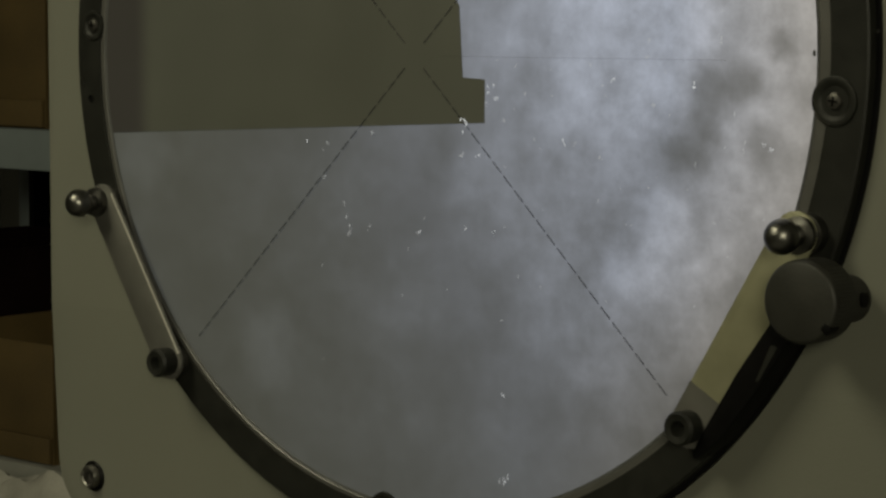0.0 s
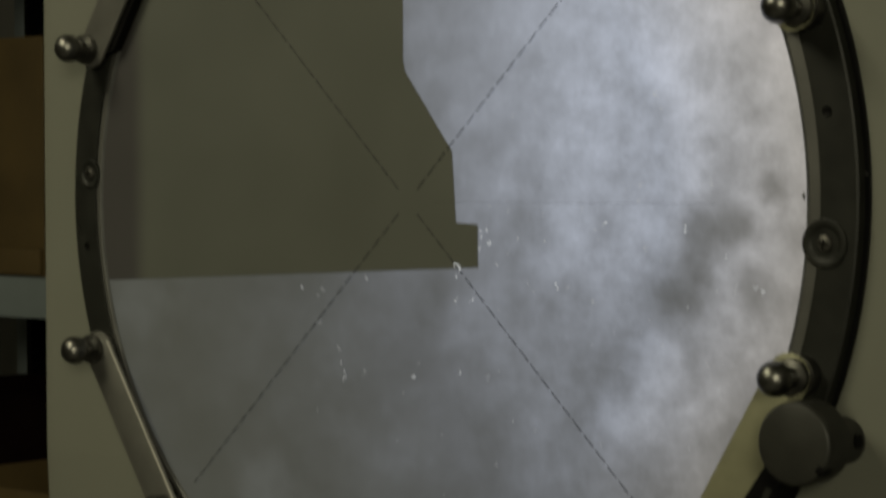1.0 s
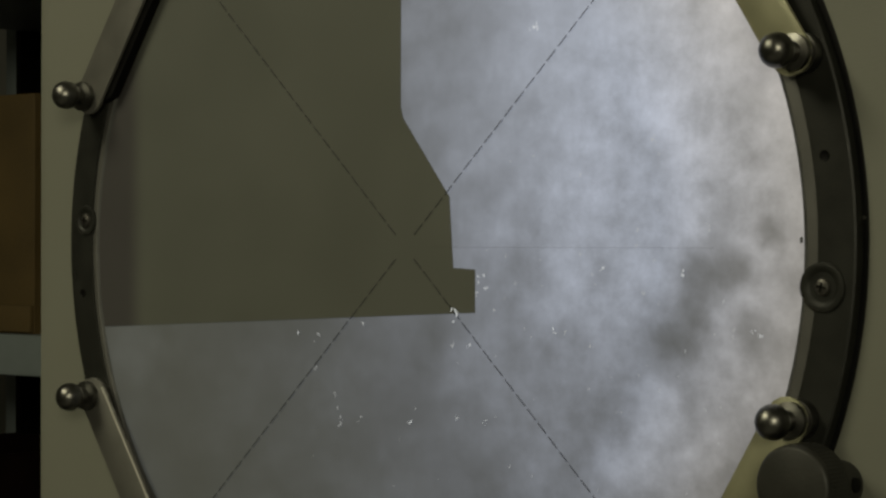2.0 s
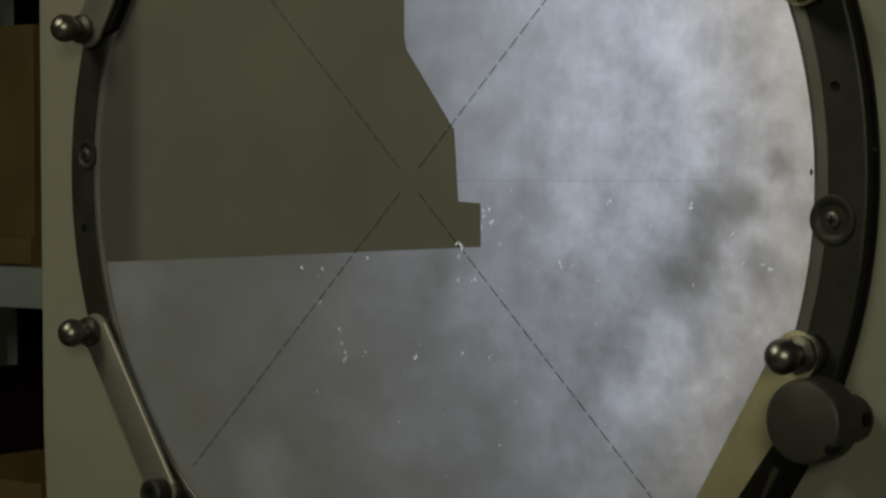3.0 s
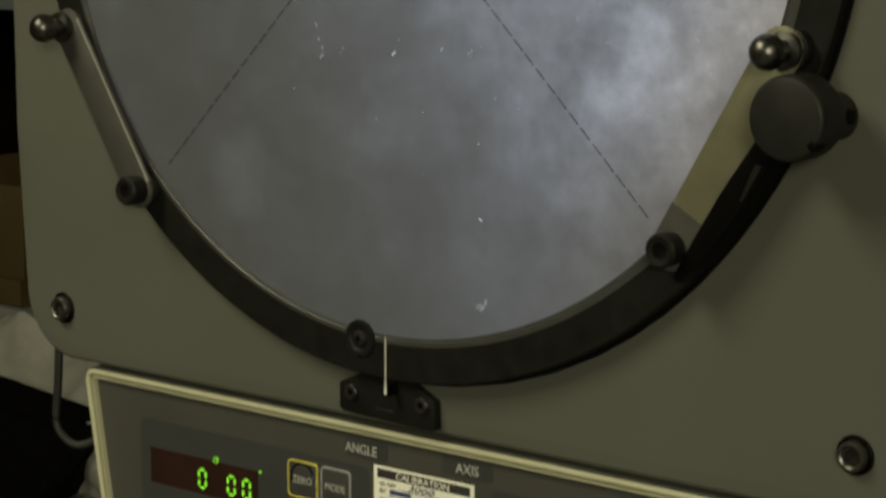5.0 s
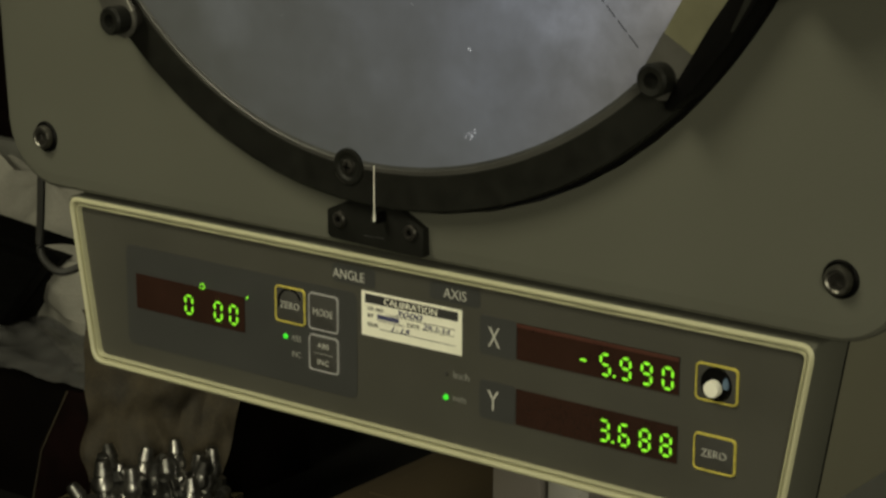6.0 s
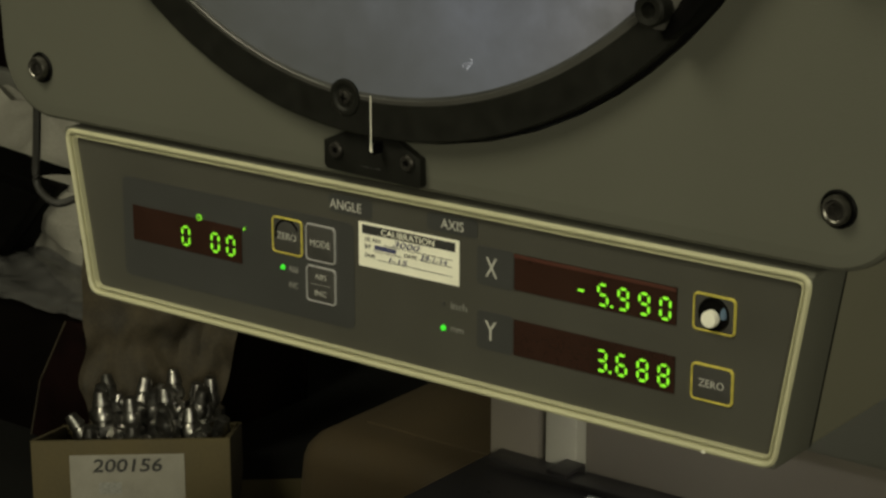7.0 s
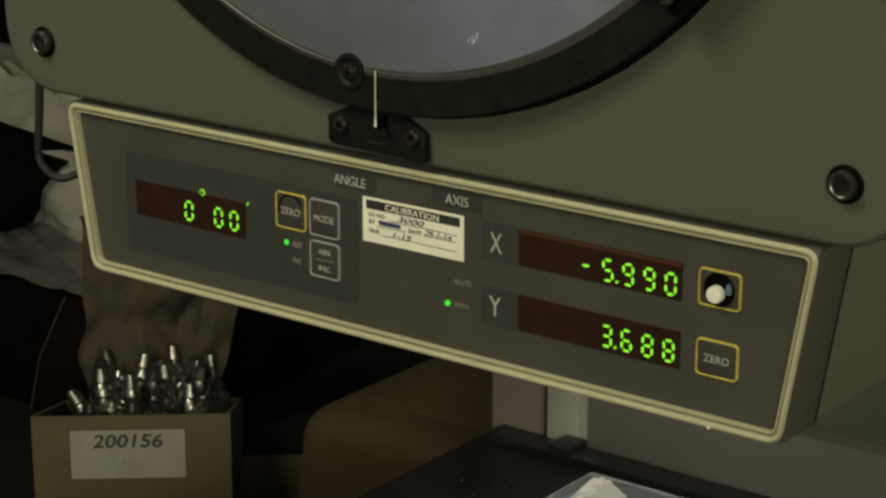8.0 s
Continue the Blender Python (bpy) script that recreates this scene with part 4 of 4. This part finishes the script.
part("clear_film", sheet(26, 26, lambda u, v: (-0.060 + 0.066 * u, 0.165 + 0.069 * v, 0.8975 + 0.0035 * noise.noise((u * 6, v * 6, 11)) + 0.0015 * noise.noise((u * 15, v * 15, 12))), 0.0004), CLEAR, pbox, "crinkled clear film")
part("brown_piece", box(-0.034, -0.027, 0.17, 0.230, 0.886, 0.894, 0.001), CARD, pbox)

# ---- box of metal fittings ----
ANG = math.atan2(0.080, 0.096)
BM = Matrix.Translation((-0.513, 0.287, BZ)) @ Matrix.Rotation(ANG, 4, "Z")
tray = thing("cardboard_box", (-0.48, 0.36, BZ), "open brown cardboard box with a written paper label", "box")
W, D, H, T = 0.125, 0.15, 0.082, 0.003
part("front_wall", box(0, W, 0, T, 0, H, 0.0008, m=BM), CARD, tray)
LOW = 0.036
part("back_wall", box(0, W, D - T, D, 0, LOW, 0.0008, m=BM), CARD, tray)
for x in (0, W - T):
    side = box(x, x + T, T, D - T, 0, H)
    for v in side.verts:
        if v.co.z > 0.5 * H and v.co.y > 0.5 * D:
            v.co.z = LOW
    bmesh.ops.transform(side, matrix=BM, verts=side.verts)
    part("side_wall", side, CARD, tray)
part("base", box(T, W - T, T, D - T, 0.0005, T, m=BM), CARD, tray)
solid("card_sheet", box(W * 0.5, W + 0.07, 0.03, 0.13, 0.00005, 0.0004, m=BM), CARD, "brown sheet of card under the cardboard box", "card")
tag = part("paper_label", box(0.024, 0.096, -0.0006, -0.0001, 0.040, 0.0725, m=BM), PAPER_GREY, tray, "white label with a written number")
lettering("200156", 0, 0, 0, 0.0085, INK, tag, turn=BM @ Matrix.Translation((0.060, -0.0009, 0.0655)) @ Matrix.Rotation(radians(90), 4, "X"), width=0.044, shear=0.15, weight=0.0002)
part("smudge", box(0.042, 0.056, -0.0008, -0.0006, 0.046, 0.054, m=BM), PRINT_DIM, tag)
part("liner", sheet(36, 30, lambda u, v: BM @ Vector((0.018 + (0.088 + 0.036 * v) * u + 0.007 * noise.noise((v * 5, u * 2, 13)), D - 0.018 + 0.02 * v + 0.018 * noise.noise((u * 3, v * 3, 5)) + 0.008 * noise.noise((u * 8, v * 7, 6)), 0.03 + 0.14 * v + 0.012 * noise.noise((u * 4, 0, 9)) * v))), KRAFT, tray, "crumpled tan paper liner")


def fitting():
    f = thing("metal_fitting", (0, 0, 0), "shiny turned metal hose fitting in the box", "fitting", "fittings in the box")
    b = lathe([(0, 0), (0.0065, 0), (0.0065, 0.012), (0.0042, 0.013), (0.0042, 0.022), (0.0060, 0.023), (0.0060, 0.027), (0.0040, 0.031), (0.0052, 0.032), (0.0034, 0.040), (0, 0.041)], 20, Matrix.Rotation(radians(90), 4, "X"))
    part("stem", b, CHROME, f)
    nut = prism([(0.0085 * math.cos(math.pi * k / 3), 0.0085 * math.sin(math.pi * k / 3)) for k in range(6)], 0, 0.006)
    bmesh.ops.transform(nut, matrix=at(0, 0, 0.014) @ Matrix.Rotation(radians(90), 4, "X"), verts=nut.verts)
    part("hex_nut", nut, CHROME, f)
    return f


CHROME = mat("dull_plated_metal", (0.36, 0.352, 0.335), 0.33, 1.0, vary=0.25, scale=300)
first = fitting()
spots = [(0.034, 0.030, 0.072, 8, 0), (0.040, 0.060, 0.078, -12, 20), (0.062, 0.030, 0.070, 6, -14), (0.070, 0.075, 0.080, 14, 10), (0.098, 0.040, 0.074, -10, 12), (0.105, 0.080, 0.076, 5, -8),
         (0.035, 0.095, 0.080, 20, 5), (0.085, 0.100, 0.078, -18, 15), (0.034, 0.065, 0.055, 10, 0), (0.110, 0.020, 0.052, -5, 0)]
dice = random.Random(5)
for k in range(34):
    spots.append((dice.uniform(0.034, 0.108), dice.uniform(0.030, 0.105), dice.uniform(0.058, 0.084), dice.uniform(-55, 55), dice.uniform(0, 360)))
for i, (x, y, z, tilt, spin) in enumerate(spots):
    m = BM @ Matrix.Translation((x, y, z - 0.031)) @ Matrix.Rotation(radians(spin), 4, "Z") @ Matrix.Rotation(radians(tilt), 4, "X") @ Matrix.Scale(1.04, 4)
    if i == 0:
        first.matrix_basis = m
    else:
        copy_thing(first, m)

# ---- brown carton beside the machine ----
carton = thing("carton", (-0.25, 0.46, BZ), "closed dark brown carton with soft rounded edges", "carton")
bag = box(-0.339, -0.160, 0.326, 0.62, BZ, 0.8420, 0.018, 4)
for v in bag.verts:
    up = (v.co.z - BZ) / 0.10
    v.co.x += 0.010 * up ** 2 + 0.004 * noise.noise((v.co.x * 30, v.co.y * 9, v.co.z * 20))
    v.co.z += 0.003 * up * noise.noise((v.co.x * 9, v.co.y * 14, 3))
part("carton_body", bag, CARD_DARK, carton)
part("flap", box(-0.300, -0.185, 0.36, 0.60, 0.8410, 0.8435, 0.001), CARD_DARK, carton)

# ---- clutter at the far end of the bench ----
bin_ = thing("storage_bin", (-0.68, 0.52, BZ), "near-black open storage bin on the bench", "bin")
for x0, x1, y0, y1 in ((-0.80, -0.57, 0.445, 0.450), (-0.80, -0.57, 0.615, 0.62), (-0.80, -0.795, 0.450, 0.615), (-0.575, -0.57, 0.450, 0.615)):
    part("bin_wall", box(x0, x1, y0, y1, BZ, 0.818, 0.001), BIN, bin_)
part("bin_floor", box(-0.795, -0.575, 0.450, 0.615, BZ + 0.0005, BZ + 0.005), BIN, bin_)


def film_at(u, v):
    near, far = Vector((-0.86 + 0.268 * u, 0.435, 0.8245)), Vector((-0.96 + 0.33 * u, 0.56, 0.812 + 0.030 * u))
    p = near.lerp(far, v)
    fold = abs(noise.noise((u * 5 + v * 3, v * 2, 2)))
    p.z += 0.007 * fold + 0.0022 * abs(noise.noise((u * 14 - v * 6, v * 5, 3))) - 0.003 * max(0, 0.12 - v) / 0.12 * (1 + noise.noise((u * 9, 0, 6)))
    return p


solid("plastic_sheet", sheet(70, 40, film_at, 0.0008), FILM, "crumpled translucent grey plastic bag over the bin", "plastic bag")
paper = sheet(50, 40, lambda u, v: (-1.08 + 0.38 * u, 0.58 + 0.11 * v, 0.721 + 0.175 * min(1, v * 2.2) ** 0.6 + 0.03 * noise.noise((u * 5, v * 4, 7)) + 0.012 * noise.noise((u * 13, v * 11, 8))), 0.001)
solid("wrapping_paper", paper, CLOTH, "pale crumpled wrapping paper heap", "wrapping paper")
slip = sheet(24, 20, lambda u, v: (-0.765 + 0.17 * u, 0.522 - 0.030 * u + 0.006 * math.sin(9 * u + 5 * v), 0.8185 + 0.075 * v + 0.006 * noise.noise((u * 5, v * 6, 21)) + 0.0025 * math.sin(24 * v + 6 * u)), 0.001)
solid("paper_slip", slip, CLOTH, "pale creased paper standing beside the black case", "paper")
# board outline and its pale edge are shaped to fit the camera's view
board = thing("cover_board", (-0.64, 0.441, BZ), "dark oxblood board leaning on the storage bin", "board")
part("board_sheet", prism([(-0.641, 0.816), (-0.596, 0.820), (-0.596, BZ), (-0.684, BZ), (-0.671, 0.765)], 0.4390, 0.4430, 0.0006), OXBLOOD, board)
part("pale_edge", prism([(-0.641, 0.816), (-0.6398, 0.816), (-0.6698, 0.765), (-0.6825, BZ), (-0.684, BZ), (-0.671, 0.765)], 0.4382, 0.4390), KRAFT, board, "thin pale edge")
# slanted outline set by where its edges fall in the camera's view
case = thing("black_case", (-0.93, 0.53, BZ), "flat black case, slanted to fit the camera's view", "case")
part("case_body", prism([(-0.714, 0.888), (-0.90, 0.905), (-1.06, BZ), (-0.868, BZ)], 0.505, 0.545, 0.003), BLACK, case)
part("case_lid", prism([(-0.718, 0.885), (-0.90, 0.902), (-1.055, BZ + 0.004), (-0.866, BZ + 0.004)], 0.490, 0.503, 0.003), BLACK, case)

# ---- shelves behind ----
shelf = thing("shelf_unit", (-1.25, 0.95, 0), "blue-grey steel shelf unit with card bins", "shelf")
for x in (-1.62, -0.92):
    for y in (0.83, 1.17):
        part("upright", box(x - 0.015, x + 0.015, y - 0.015, y + 0.015, 0, 2.0, 0.001), SHELF, shelf)
for z0, z1, material in ((1.172, 1.212, SHELF), (0.848, 0.880, SHELF_DARK), (1.56, 1.60, SHELF), (0.30, 0.33, SHELF)):
    part("shelf_board", box(-1.605, -0.935, 0.80, 1.20, z0, z1, 0.002), material, shelf)


# added black sheets for the dark gaps where wall and upright would show
part("black_backing", box(-1.605, -0.935, 1.185, 1.199, 0.88, 1.56), BLACK, shelf, "black sheet added to darken the gaps between the bins")
part("side_panel", box(-1.6045, -1.596, 1.146, 1.1845, 0.88, 1.56), BLACK, shelf, "black sheet added to hide the grey upright")


def shelf_bin(x, z, w, h, material, label):
    b = thing("shelf_bin", (x, 1.0, z), label, "bin", "bins on the shelves")
    part("front", box(x - w / 2, x + w / 2, 0.812, 0.816, z, z + h, 0.001), material, b)
    part("side", box(x - w / 2, x - w / 2 + 0.004, 0.816, 1.14, z, z + h), material, b)
    part("side", box(x + w / 2 - 0.004, x + w / 2, 0.816, 1.14, z, z + h), material, b)
    part("back", box(x - w / 2, x + w / 2, 1.14, 1.144, z, z + h), material, b)
    part("lip", box(x - w / 2, x + w / 2, 0.806, 0.812, z + 0.002, z + 0.028, 0.001), material, b)


for x in (-1.50, -1.27, -1.04):
    shelf_bin(x, 1.2122, 0.20 if x != -1.04 else 0.21, 0.235, AMBER, "amber brown card bin on the shelf")
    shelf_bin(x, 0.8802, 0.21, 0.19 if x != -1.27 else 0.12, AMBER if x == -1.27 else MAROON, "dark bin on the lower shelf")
